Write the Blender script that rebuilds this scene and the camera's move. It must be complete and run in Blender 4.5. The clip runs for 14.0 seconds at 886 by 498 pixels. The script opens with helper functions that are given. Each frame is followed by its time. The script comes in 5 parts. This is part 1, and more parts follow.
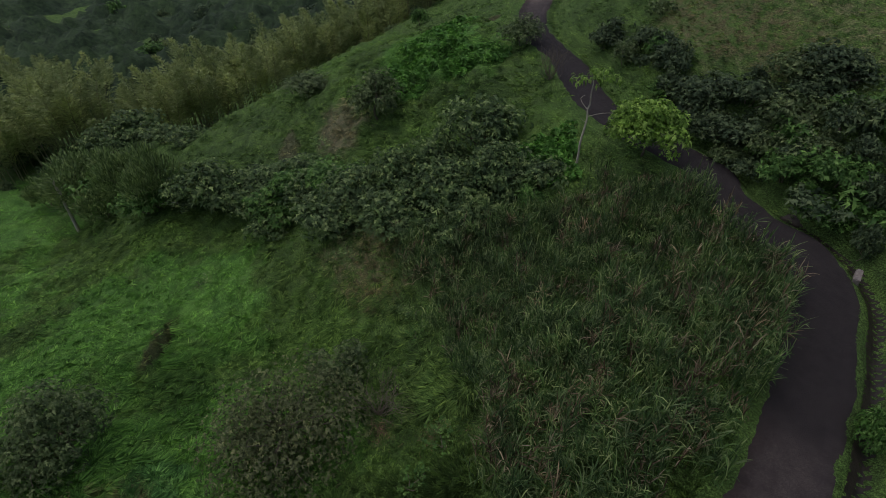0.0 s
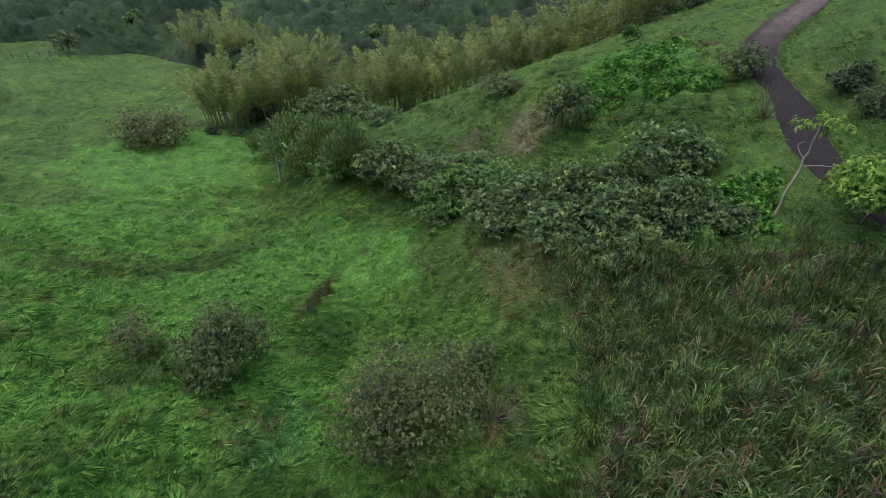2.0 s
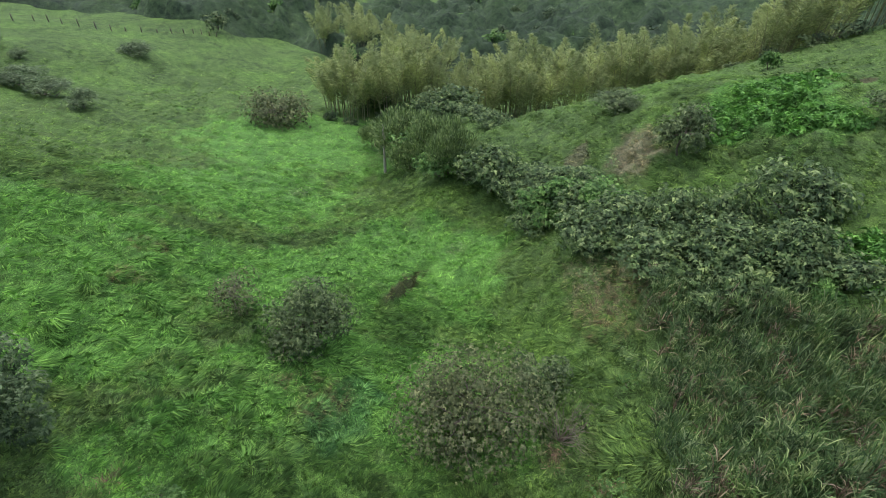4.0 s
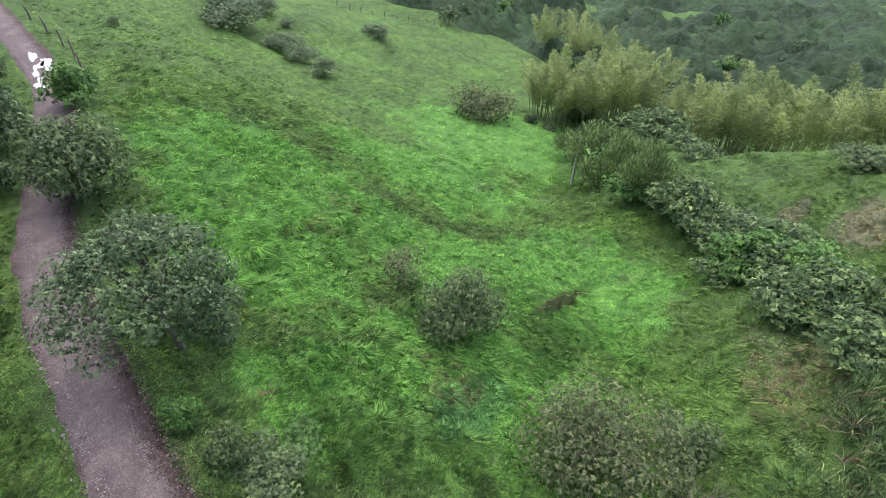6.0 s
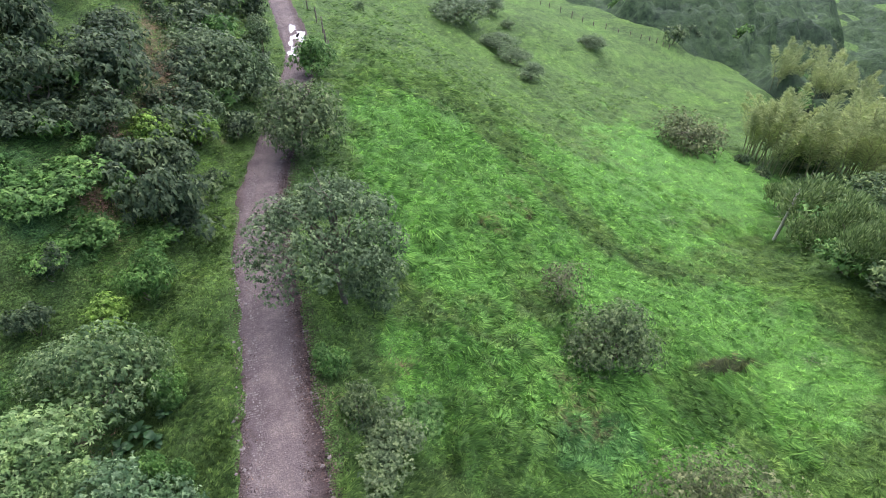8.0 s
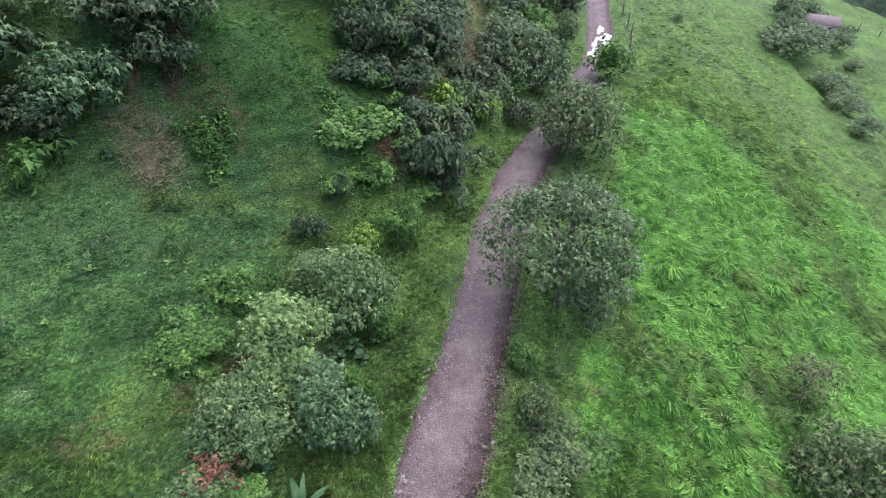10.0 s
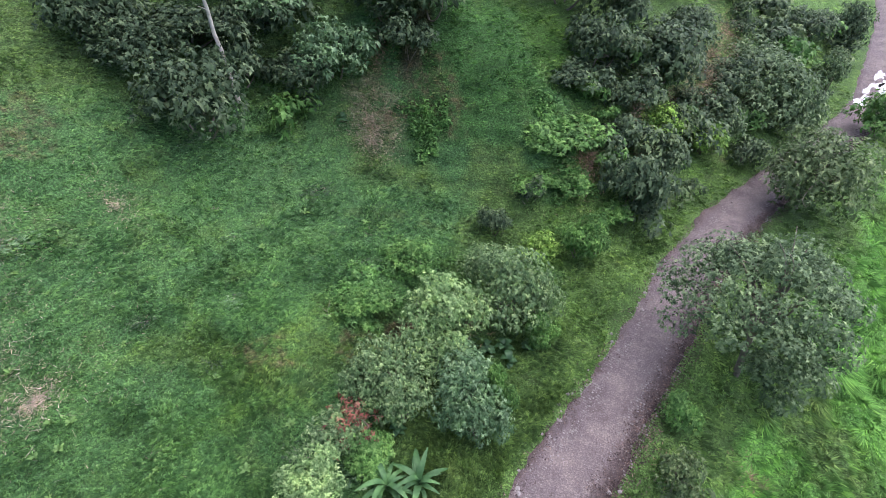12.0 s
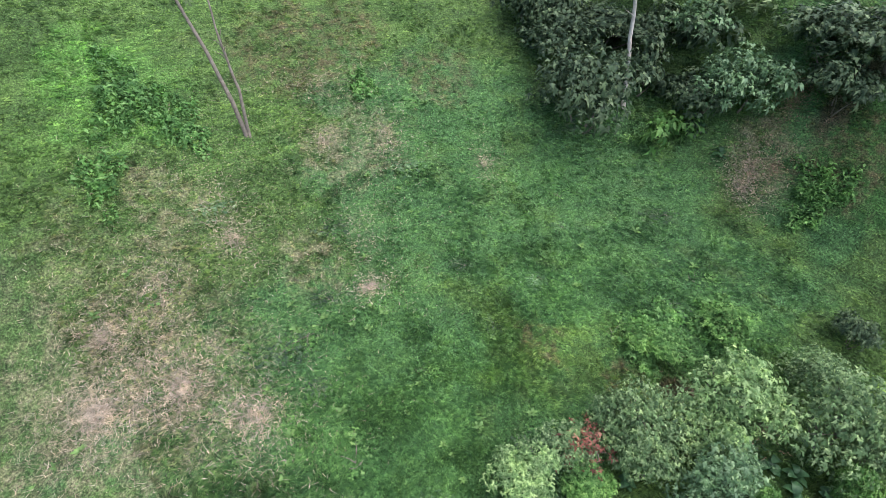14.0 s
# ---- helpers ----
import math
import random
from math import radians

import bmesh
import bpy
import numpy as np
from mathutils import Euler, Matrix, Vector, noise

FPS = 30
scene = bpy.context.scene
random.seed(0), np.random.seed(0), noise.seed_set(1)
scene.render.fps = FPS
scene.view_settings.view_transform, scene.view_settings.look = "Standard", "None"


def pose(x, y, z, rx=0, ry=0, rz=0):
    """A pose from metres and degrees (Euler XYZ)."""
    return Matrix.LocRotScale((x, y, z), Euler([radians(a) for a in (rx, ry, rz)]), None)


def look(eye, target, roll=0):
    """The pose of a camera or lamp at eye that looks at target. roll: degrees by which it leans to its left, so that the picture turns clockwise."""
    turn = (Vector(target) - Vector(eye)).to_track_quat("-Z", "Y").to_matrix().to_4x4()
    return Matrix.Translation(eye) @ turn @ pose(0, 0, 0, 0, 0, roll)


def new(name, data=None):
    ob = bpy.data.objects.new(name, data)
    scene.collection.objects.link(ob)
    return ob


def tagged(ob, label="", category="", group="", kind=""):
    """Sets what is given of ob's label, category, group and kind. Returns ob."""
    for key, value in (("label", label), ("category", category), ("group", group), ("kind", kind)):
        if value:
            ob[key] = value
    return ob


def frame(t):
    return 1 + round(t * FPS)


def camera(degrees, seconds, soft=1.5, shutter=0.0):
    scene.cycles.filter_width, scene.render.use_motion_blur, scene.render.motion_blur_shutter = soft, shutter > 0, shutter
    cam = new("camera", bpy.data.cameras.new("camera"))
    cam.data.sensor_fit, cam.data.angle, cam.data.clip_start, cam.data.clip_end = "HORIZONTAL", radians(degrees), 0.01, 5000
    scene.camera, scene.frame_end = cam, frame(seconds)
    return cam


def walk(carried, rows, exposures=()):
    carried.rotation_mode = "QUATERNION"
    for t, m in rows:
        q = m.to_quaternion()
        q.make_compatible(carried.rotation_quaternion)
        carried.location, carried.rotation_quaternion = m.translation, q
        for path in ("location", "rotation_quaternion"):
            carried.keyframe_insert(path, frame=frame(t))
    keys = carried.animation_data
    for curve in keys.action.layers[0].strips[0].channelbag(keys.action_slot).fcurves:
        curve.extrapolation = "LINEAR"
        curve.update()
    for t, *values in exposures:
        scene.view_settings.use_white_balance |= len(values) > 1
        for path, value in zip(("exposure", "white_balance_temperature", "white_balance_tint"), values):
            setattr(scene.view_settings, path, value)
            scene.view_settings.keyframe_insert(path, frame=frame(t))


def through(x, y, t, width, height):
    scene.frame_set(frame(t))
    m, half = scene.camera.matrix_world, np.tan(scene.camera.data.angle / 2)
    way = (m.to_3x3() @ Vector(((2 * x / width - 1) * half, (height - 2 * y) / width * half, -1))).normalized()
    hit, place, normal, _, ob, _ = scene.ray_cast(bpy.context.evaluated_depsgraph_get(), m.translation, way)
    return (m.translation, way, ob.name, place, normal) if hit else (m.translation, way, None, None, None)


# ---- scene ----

# ================= the camera: it hovers over the road and turns to its left =================
EYE = (0, 0, 18)
cam = camera(79.0, 14.0, soft=0.5)


def aim(yaw, pitch, roll):
    return pose(*EYE, 0, 0, yaw) @ pose(0, 0, 0, 90 + pitch, 0, 0) @ pose(0, 0, 0, 0, 0, roll)


TURN = [  # seconds, turn to the left, tilt, lean
    (0, -106.45, -40.29, 0.35),
    (0.5, -106.27, -40.11, 0.25),
    (1, -106.17, -39.93, 0.19),
    (1.5, -98.69, -39.83, -0.11),
    (2, -85.05, -39.75, 0.02),
    (2.2, -83.12, -39.71, -0.02),
    (4.3, -69.80, -39.30, 0.77),
    (4.5, -67.20, -39.29, 0.73),
    (5, -58.20, -39.27, 0.79),
    (5.5, -55.42, -39.15, 0.79),
    (6, -50.00, -39.05, 0.57),
    (6.5, -36.08, -39.08, 0.65),
    (7, -31.36, -39.06, 0.93),
    (7.2, -30.49, -38.95, 0.81),
    (9.3, -7.66, -38.85, 0.31),
    (9.5, -0.91, -38.90, 0.44),
    (10, 3.14, -38.77, 0.55),
    (10.5, 4.96, -38.60, 0.45),
    (11, 6.15, -38.46, 0.28),
    (11.5, 17.12, -38.55, -0.11),
    (12, 26.85, -38.51, 0.61),
    (12.5, 32.98, -38.40, 0.03),
    (13, 56.46, -38.42, 0.46),
    (13.5, 62.02, -38.22, 0.56),
    (14, 68.12, -37.89, 0.16),
]
EXPOSURES = [(0, -0.42, 6650, 13), (0.5, -0.15, 6650, 11), (1.0, 0.08, 6600, 10), (1.5, 0.46, 6550, 12), (2.2, 0.68, 6520, 12), (4.3, 1.26, 6450, 14), (5.5, 1.5, 6420, 15), (7.2, 1.77, 6350, 18), (9.3, 1.63, 6200, 21), (10.2, 1.82, 6150, 21), (12.4, 1.9, 6120, 20), (13.2, 1.93, 6200, 19), (14, 1.91, 6200, 16)]
walk(cam, [(t, aim(a, b, c)) for t, a, b, c in TURN], EXPOSURES)

# ================= daylight: thin overcast, a weak broad sun =================
world = bpy.data.worlds.new("sky")
scene.world = world
world.use_nodes = True
sky = world.node_tree.nodes.new("ShaderNodeTexSky")
sky.sky_type, sky.sun_disc = "NISHITA", False
sky.sun_elevation, sky.sun_rotation, sky.altitude = radians(68), radians(40), 1500
sky.air_density, sky.dust_density, sky.ozone_density = 0.6, 7.0, 0.5
world.node_tree.links.new(sky.outputs[0], world.node_tree.nodes["Background"].inputs[0])
world.node_tree.nodes["Background"].inputs[1].default_value = 0.15
sun = new("sun", bpy.data.lights.new("sun", "SUN"))
sun.data.energy, sun.data.angle, sun.data.color = 1.25, radians(110), (1.0, 0.96, 0.9)
sun.matrix_world = look((18, 22, 70), (0, 0, 0))
scene.view_settings.exposure = 0.0

# ================= the lie of the land =================
# centre line of the gravel road, from the far north arm round the bend to the far south-east arm
ROAD = np.array([(29.9, 255.6), (24.2, 188.7), (19.5, 123.9), (17.0, 87.1), (14.4, 67.3), (11.8, 52.1), (7.0, 39.4), (3.6, 30.7), (2.0, 24.5), (0.9, 17.7),
                 (0.1, 12.9), (-0.6, 8.8), (-0.6, 2.1), (1.0, -4.8), (3.2, -10.3), (5.6, -14.2), (8.0, -17.6), (10.3, -20.3), (12.4, -22.6), (15.1, -23.7),
                 (17.8, -23.2), (20.8, -23.3), (23.9, -23.9), (30.5, -22.0), (35.4, -22.2), (42.2, -23.7), (50.0, -24.2), (59.6, -28.8),
                 (75.8, -41.1), (106.3, -61.9), (150.1, -112.1), (197.2, -170.8)], float)


def smooth_line(pts, n):
    """A Catmull-Rom line through pts with n steps a span."""
    p = np.vstack([2 * pts[0] - pts[1], pts, 2 * pts[-1] - pts[-2]])
    t = np.linspace(0, 1, n, endpoint=False)[:, None]
    out = [0.5 * (2 * b + (c - a) * t + (2 * a - 5 * b + 4 * c - d) * t**2 + (3 * b - a - 3 * c + d) * t**3)
           for a, b, c, d in zip(p, p[1:], p[2:], p[3:])]
    return np.vstack(out + [pts[-1:]])


ROAD_LINE = smooth_line(ROAD, 5)


def road_side(x, y):
    """Distance from the road's centre line: positive down the valley side, negative up the hill side. Second: how far along."""
    x, y = np.atleast_1d(np.asarray(x, float)), np.atleast_1d(np.asarray(y, float))
    best, side, along = np.full(x.shape, 1e9), np.ones(x.shape), np.zeros(x.shape)
    for k in range(len(ROAD_LINE) - 1):
        (ax, ay), (bx, by) = ROAD_LINE[k], ROAD_LINE[k + 1]
        ux, uy = bx - ax, by - ay
        t = np.clip(((x - ax) * ux + (y - ay) * uy) / (ux * ux + uy * uy), 0, 1)
        dx, dy = x - ax - t * ux, y - ay - t * uy
        d = np.hypot(dx, dy)
        near = d < best
        best[near], along[near] = d[near], (k + t)[near]
        side[near] = np.where(ux * dy - uy * dx >= 0, 1.0, -1.0)[near]
    return best * side, along


def step(a, b, v):
    t = np.clip((v - a) / (b - a), 0, 1)
    return t * t * (3 - 2 * t)


def waves(x, y, size, seed=0):
    """Smooth unevenness between about -1 and 1 at the given size in metres."""
    s = 6.2832 / size
    r = np.random.RandomState(seed)
    out = 0
    for k in range(6):
        a, p, q = r.uniform(0, 6.28), r.uniform(0, 6.28), r.uniform(0.7, 1.5)
        out = out + np.sin(s * q * (x * np.cos(a) + y * np.sin(a)) + p + 0.9 * np.sin(0.6 * s * (x * np.sin(a) - y * np.cos(a)) + 2 * p))
    return out / 3.2


def grain(x, y, size, seed=0, octaves=3):
    """Irregular unevenness between about -1 and 1: several sizes of smoothed random lattice."""
    table = np.random.RandomState(seed).uniform(-1, 1, (256, 256))
    out, amp, total = 0, 1.0, 0.0
    for k in range(octaves):
        u, v = x / size + 37.7 * k, y / size + 11.3 * k
        i, j = np.floor(u).astype(int), np.floor(v).astype(int)
        a, b = u - i, v - j
        a, b = a * a * (3 - 2 * a), b * b * (3 - 2 * b)
        i0, i1, j0, j1 = i % 256, (i + 1) % 256, j % 256, (j + 1) % 256
        out = out + amp * ((table[i0, j0] * (1 - a) + table[i1, j0] * a) * (1 - b) + (table[i0, j1] * (1 - a) + table[i1, j1] * a) * b)
        total, amp, size = total + amp, amp * 0.55, size * 0.47
    return 1.6 * out / total


def tussocks(x, y):
    """Rounded mounds of old grass with narrow creases between them."""
    warp = 0.5 * grain(x, y, 2.4, 18, 2)
    return 0.95 * (np.abs(grain(x + warp, y - warp, 2.1, 2, 1)) ** 0.8 - 0.4) + 0.45 * (np.abs(grain(x - warp, y, 1.05, 22, 1)) - 0.3)


# hills and hollows on the valley side: x, y, reach east, reach north, height
SWELLS = [(20, 44, 12, 18, 1.4), (30, 3, 13, 7, -1.3), (60, -9, 16, 9, 2.4), (46, 9, 10, 6, -1.6),
          (24, 18, 9, 7, 1.0), (9, 2, 6, 9, -0.8), (13, -9, 7, 7, 1.0), (62, 26, 10, 8, -1.5)]


SHOULDER = 20.0


def land(x, y):
    """The height of the natural ground."""
    x, y = np.atleast_1d(np.asarray(x, float)), np.atleast_1d(np.asarray(y, float))
    d, along = road_side(x, y)
    e = np.maximum(d - 2.0, 0)
    down = -36 * (1 - np.exp(-e / 65)) - 0.08 * np.maximum(e - 60, 0)
    for cx, cy, rx, ry, h in SWELLS:
        down = down + h * np.exp(-((x - cx) / rx) ** 2 - ((y - cy) / ry) ** 2) * step(1, 6, d)
    # a crest beyond which the knoll drops to the bamboo, and the shoulder of the hillside under the road
    across, past = (x - 68) * 0.84 + (y - 14) * 0.545, (x - 68) * 0.545 - (y - 14) * 0.84
    down = down - 9 * step(0, 15, across) * step(-2, 10, past)
    out, north = d - SHOULDER * step(14, 30, y), step(16, 34, y) * (1 - step(95, 130, y))
    down = down - 5 * step(-3, 18, out) * north
    # low earth step across the pasture
    run, off = (x - 24.2) * 0.997 + (y - 11.8) * 0.07, -(x - 24.2) * 0.07 + (y - 11.8) * 0.997
    down = down + (1.5 - 0.9 * step(7, 13, run)) * (step(-0.25, 0.25, off) - 0.5) * np.exp(-np.abs(off) / 3.0) * step(-0.5, 1.5, run) * (1 - step(14, 26, run))
    w = np.maximum(-d - 2.6, 0)
    steep = np.maximum(step(21, 30, y), step(-17, -22, y))
    gentle = 0.12 * w + 0.55 * np.maximum(w - 15, 0)
    bank = 0.75 * w
    up = gentle * (1 - steep) + bank * steep
    up = 60 * (1 - np.exp(-up / 60))
    up = up - 0.55 * np.exp(-((d + 2.25) / 0.4) ** 2) * step(-8, -16, y)  # roadside ditch
    z = np.where(d > 0, down, up)
    far = np.hypot(x, y)
    # tussock mounds, and lips along the contours where cattle have trodden the slope
    off_road = step(1.9, 3.5, np.abs(d))
    lips = np.sin(z * 8.5 + 3.0 * grain(x, y, 7, 14, 2)) * step(3, 7, d) * (0.6 + 0.4 * grain(x, y, 5, 15, 2))
    z = z + off_road * (0.26 * grain(x, y, 7, 1) + np.where(d > 0, 0.17, 0.10) * grain(x, y, 1.7, 2, 2) + tussocks(x, y) * step(4, 8, d) * (1 - step(55, 75, far)) * (0.55 + 0.45 * grain(x, y, 9, 17, 2)) + 0.10 * lips * (far < 130))
    # trodden terraces on the far pasture
    z = z + 0.30 * np.sin(z * 3.1 + 3.0 * grain(x, y, 16, 16, 2)) * step(45, 70, far) * step(20, 40, d)
    z = z + 1.6 * waves(x, y, 60, 3) * step(50, 110, d)
    return z + 0.30 * np.maximum(far - 420, 0) * step(420, 700, far)

# ================= materials =================
def material(name, rough=0.8):
    m = bpy.data.materials.new(name)
    m.use_nodes = True
    b = m.node_tree.nodes["Principled BSDF"]
    b.inputs["Roughness"].default_value = rough
    b.inputs["Specular IOR Level"].default_value = 0.25
    return m, m.node_tree, b


def noise_at(nt, scale, detail=4.0, rough=0.55, where="world", distort=0.0):
    n = nt.nodes.new("ShaderNodeTexNoise")
    n.inputs["Scale"].default_value, n.inputs["Detail"].default_value, n.inputs["Roughness"].default_value = scale, detail, rough
    n.inputs["Distortion"].default_value = distort
    if where == "world":
        nt.links.new(nt.nodes.new("ShaderNodeNewGeometry").outputs["Position"], n.inputs["Vector"])
    else:
        nt.links.new(nt.nodes.new("ShaderNodeTexCoord").outputs["Object"], n.inputs["Vector"])
    return n.outputs["Fac"]


def ramp(nt, fac, *stops):
    r = nt.nodes.new("ShaderNodeValToRGB")
    while len(r.color_ramp.elements) < len(stops):
        r.color_ramp.elements.new(0.5)
    for e, (p, c) in zip(r.color_ramp.elements, stops):
        e.position, e.color = p, (*c, 1) if len(c) == 3 else c
    nt.links.new(fac, r.inputs[0])
    return r.outputs[0]


def mix(nt, fac, a, b, mode="MIX"):
    n = nt.nodes.new("ShaderNodeMix")
    n.data_type, n.blend_type = "RGBA", mode
    for sock, v in ((n.inputs[0], fac), (n.inputs[6], a), (n.inputs[7], b)):
        if isinstance(v, bpy.types.NodeSocket):
            nt.links.new(v, sock)
        elif isinstance(v, (int, float)):
            sock.default_value = v
        else:
            sock.default_value = (*v, 1)
    return n.outputs[2]


def math_node(nt, op, a, b=0.0, clamp=False):
    n = nt.nodes.new("ShaderNodeMath")
    n.operation, n.use_clamp = op, clamp
    for sock, v in zip(n.inputs, (a, b)):
        if isinstance(v, bpy.types.NodeSocket):
            nt.links.new(v, sock)
        else:
            sock.default_value = v
    return n.outputs[0]


def bump(nt, b, height, strength=0.5, distance=0.05):
    n = nt.nodes.new("ShaderNodeBump")
    n.inputs["Strength"].default_value, n.inputs["Distance"].default_value = strength, distance
    nt.links.new(height, n.inputs["Height"])
    nt.links.new(n.outputs[0], b.inputs["Normal"])


def patch(nt, x, y, rx, ry, ragged=0.9):
    """1 inside an uneven patch of ground round (x, y), 0 outside."""
    g = nt.nodes.new("ShaderNodeNewGeometry").outputs["Position"]
    m = nt.nodes.new("ShaderNodeMapping")
    m.vector_type = "TEXTURE"
    m.inputs["Location"].default_value, m.inputs["Scale"].default_value = (x, y, 0), (rx, ry, 1e6)
    nt.links.new(g, m.inputs["Vector"])
    d = nt.nodes.new("ShaderNodeVectorMath")
    d.operation = "LENGTH"
    nt.links.new(m.outputs[0], d.inputs[0])
    n = math_node(nt, "MULTIPLY_ADD", noise_at(nt, 0.9 / math.sqrt(rx * ry) + 0.25, 5), -2 * ragged)
    n.node.inputs[2].default_value = 1.0 + ragged
    f = math_node(nt, "SUBTRACT", n, d.outputs["Value"])
    return math_node(nt, "MULTIPLY", f, 3.0, True)


def places(nt, rows, strength, ragged=0.9):
    """As much as strength inside any of several uneven patches: x, y, reach east, reach north."""
    f = None
    for x, y, rx, ry in rows:
        p = patch(nt, x, y, rx, ry, ragged)
        f = p if f is None else math_node(nt, "MAXIMUM", f, p)
    return math_node(nt, "MULTIPLY", f, strength)


GREEN_FRESH, GREEN_MID, GREEN_DARK = (0.112, 0.225, 0.047), (0.087, 0.155, 0.044), (0.050, 0.088, 0.032)
STRAW = (0.29, 0.255, 0.17)
# dry, trodden or cut places: x, y, reach east, reach north
DRY_PLACES = [(-15.9, -6.1, 7, 5.5), (-22.7, -4.1, 2.5, 1.6), (-19.6, 1.5, 1.6, 1.6), (-24.3, 4.6, 2.5, 3), (-16.5, 24.2, 2.4, 1.2), (49.8, -4.0, 5, 3), (26.2, -37.4, 12, 5.5), (33.7, -31.6, 9, 3.5), (0.2, 40.6, 2.5, 6), (-21.6, 32.0, 6, 3), (31.5, -3.0, 5, 4)]
# brown dead fern and old stalks
BROWN_PLACES = [(-30.4, 4.2, 3.5, 5), (-27.1, 10.3, 2, 3), (-12.9, 9.6, 1.6, 1.0), (-9.8, 12.1, 1.2, 1.4), (-13.7, 25.7, 2.5, 1.4), (33.6, -32.1, 8, 3.0), (22.3, 29.0, 1.6, 2.0), (18.3, 26.4, 1.4, 1.6), (28.4, -4.0, 4, 3), (14.4, 10.9, 2.2, 1.6)]
# trodden earth thinly grown over, and deep green ungrazed grass with tree shade put into its colour
TRODDEN_PLACES = [(49.6, -3.8, 4.2, 2.4), (52, 1.5, 3, 1.5)]
DEEP_SHADED_PLACES = [(-12.0, 28.0, 4.5, 3.5), (-9.5, 31.0, 4, 4), (-12.8, 25.6, 2.5, 1.5), (24, 9.6, 6, 2.2)]
# thin and much-trodden grass; shade of the bank and wood edge is put into its colour
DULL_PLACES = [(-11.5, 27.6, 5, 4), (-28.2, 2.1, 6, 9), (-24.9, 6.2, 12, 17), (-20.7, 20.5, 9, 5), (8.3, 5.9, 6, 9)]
# bare earth showing: the little scarp, the cut banks and a bald spot by the road
BARE_PLACES = [(29.7, 12.2, 5.6, 0.32), (58.6, -22.9, 1.6, 0.9), (-15.6, 27.2, 0.8, 1.8), (-2.1, 31.4, 0.8, 2.0), (-8.6, 13.3, 0.9, 0.8)]
# lush blue-green drifts of the same kind
LUSH_PLACES = [(-12.5, 1.0, 8, 9), (-9, 6, 4, 6), (-16.5, 17.3, 12, 7), (-22.7, 8.2, 7, 7), (-14.9, 11.2, 3.0, 2.6), (14.2, 9.6, 3.5, 2.2), (-12.4, 19.2, 3, 2.5), (-13.6, 27.7, 8, 5)]


# freshest pasture; the far field's patch also puts distance haze into its colour
BRIGHT_PLACES = [(8.2, 12.9, 4, 6), (54.9, -15.6, 10, 7), (19.3, 33.0, 10, 14), (15.4, 8.9, 9, 9), (34.8, 13.9, 12, 10), (25.5, 22.0, 9, 8), (-28.2, -5.2, 3.5, 3.5), (12.3, 24.0, 5, 8), (73.5, 48.3, 22, 22), (45.9, 40.2, 16, 16)]


def grass_colour(nt):
    """Pasture: fresh, mid and dark green in drifts, with dry places."""
    big, small = noise_at(nt, 0.075, 4, 0.6, distort=0.6), noise_at(nt, 0.9, 6, 0.72)
    c = ramp(nt, big, (0.32, GREEN_DARK), (0.5, GREEN_MID), (0.66, GREEN_FRESH))
    c = mix(nt, 0.5, c, ramp(nt, small, (0.36, (0.034, 0.072, 0.028)), (0.5, (0.079, 0.152, 0.046)), (0.64, (0.125, 0.225, 0.068))))
    tone = mix(nt, small, (0.055, 0.16, 0.036), (0.175, 0.42, 0.088))
    c = mix(nt, places(nt, BRIGHT_PLACES, 0.66), c, tone)
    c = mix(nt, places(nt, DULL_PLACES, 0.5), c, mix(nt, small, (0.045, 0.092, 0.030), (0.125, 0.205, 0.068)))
    c = mix(nt, places(nt, LUSH_PLACES, 0.42), c, (0.055, 0.165, 0.072))
    # deep green, darkened further to carry the shade of trees
    c = mix(nt, places(nt, DEEP_SHADED_PLACES, 0.6), c, (0.034, 0.095, 0.022))
    c = mix(nt, places(nt, TRODDEN_PLACES, 0.65), c, (0.16, 0.155, 0.108))
    # streaks along the contours put the slopes' relief light and dark into the colour
    g = nt.nodes.new("ShaderNodeNewGeometry").outputs["Position"]
    mp = nt.nodes.new("ShaderNodeMapping")
    mp.inputs["Scale"].default_value = (0.28, 0.28, 2.4)
    nt.links.new(g, mp.inputs["Vector"])
    relief_streak = nt.nodes.new("ShaderNodeTexNoise")
    relief_streak.inputs["Scale"].default_value, relief_streak.inputs["Detail"].default_value, relief_streak.inputs["Roughness"].default_value = 1.0, 5, 0.65
    nt.links.new(mp.outputs[0], relief_streak.inputs["Vector"])
    c = mix(nt, 0.5, c, ramp(nt, relief_streak.outputs["Fac"], (0.36, (0.5, 0.55, 0.55)), (0.5, (1, 1, 1)), (0.64, (1.5, 1.42, 1.25))), "MULTIPLY")
    dry = math_node(nt, "MULTIPLY", ramp(nt, noise_at(nt, 0.4, 6, 0.75), (0.56, (0, 0, 0)), (0.74, (1, 1, 1))), 0.4)
    c = mix(nt, dry, c, (0.15, 0.19, 0.08))
    speck = ramp(nt, noise_at(nt, 1.6, 6, 0.8), (0.44, (0, 0, 0)), (0.62, (1, 1, 1)))
    c = mix(nt, math_node(nt, "MULTIPLY", places(nt, DRY_PLACES, 0.6), speck), c, STRAW)
    c = mix(nt, math_node(nt, "MULTIPLY", places(nt, BROWN_PLACES, 0.75), speck), c, (0.135, 0.105, 0.065))
    c = mix(nt, places(nt, BARE_PLACES, 0.8, 0.3), c, (0.08, 0.072, 0.045))
    return c


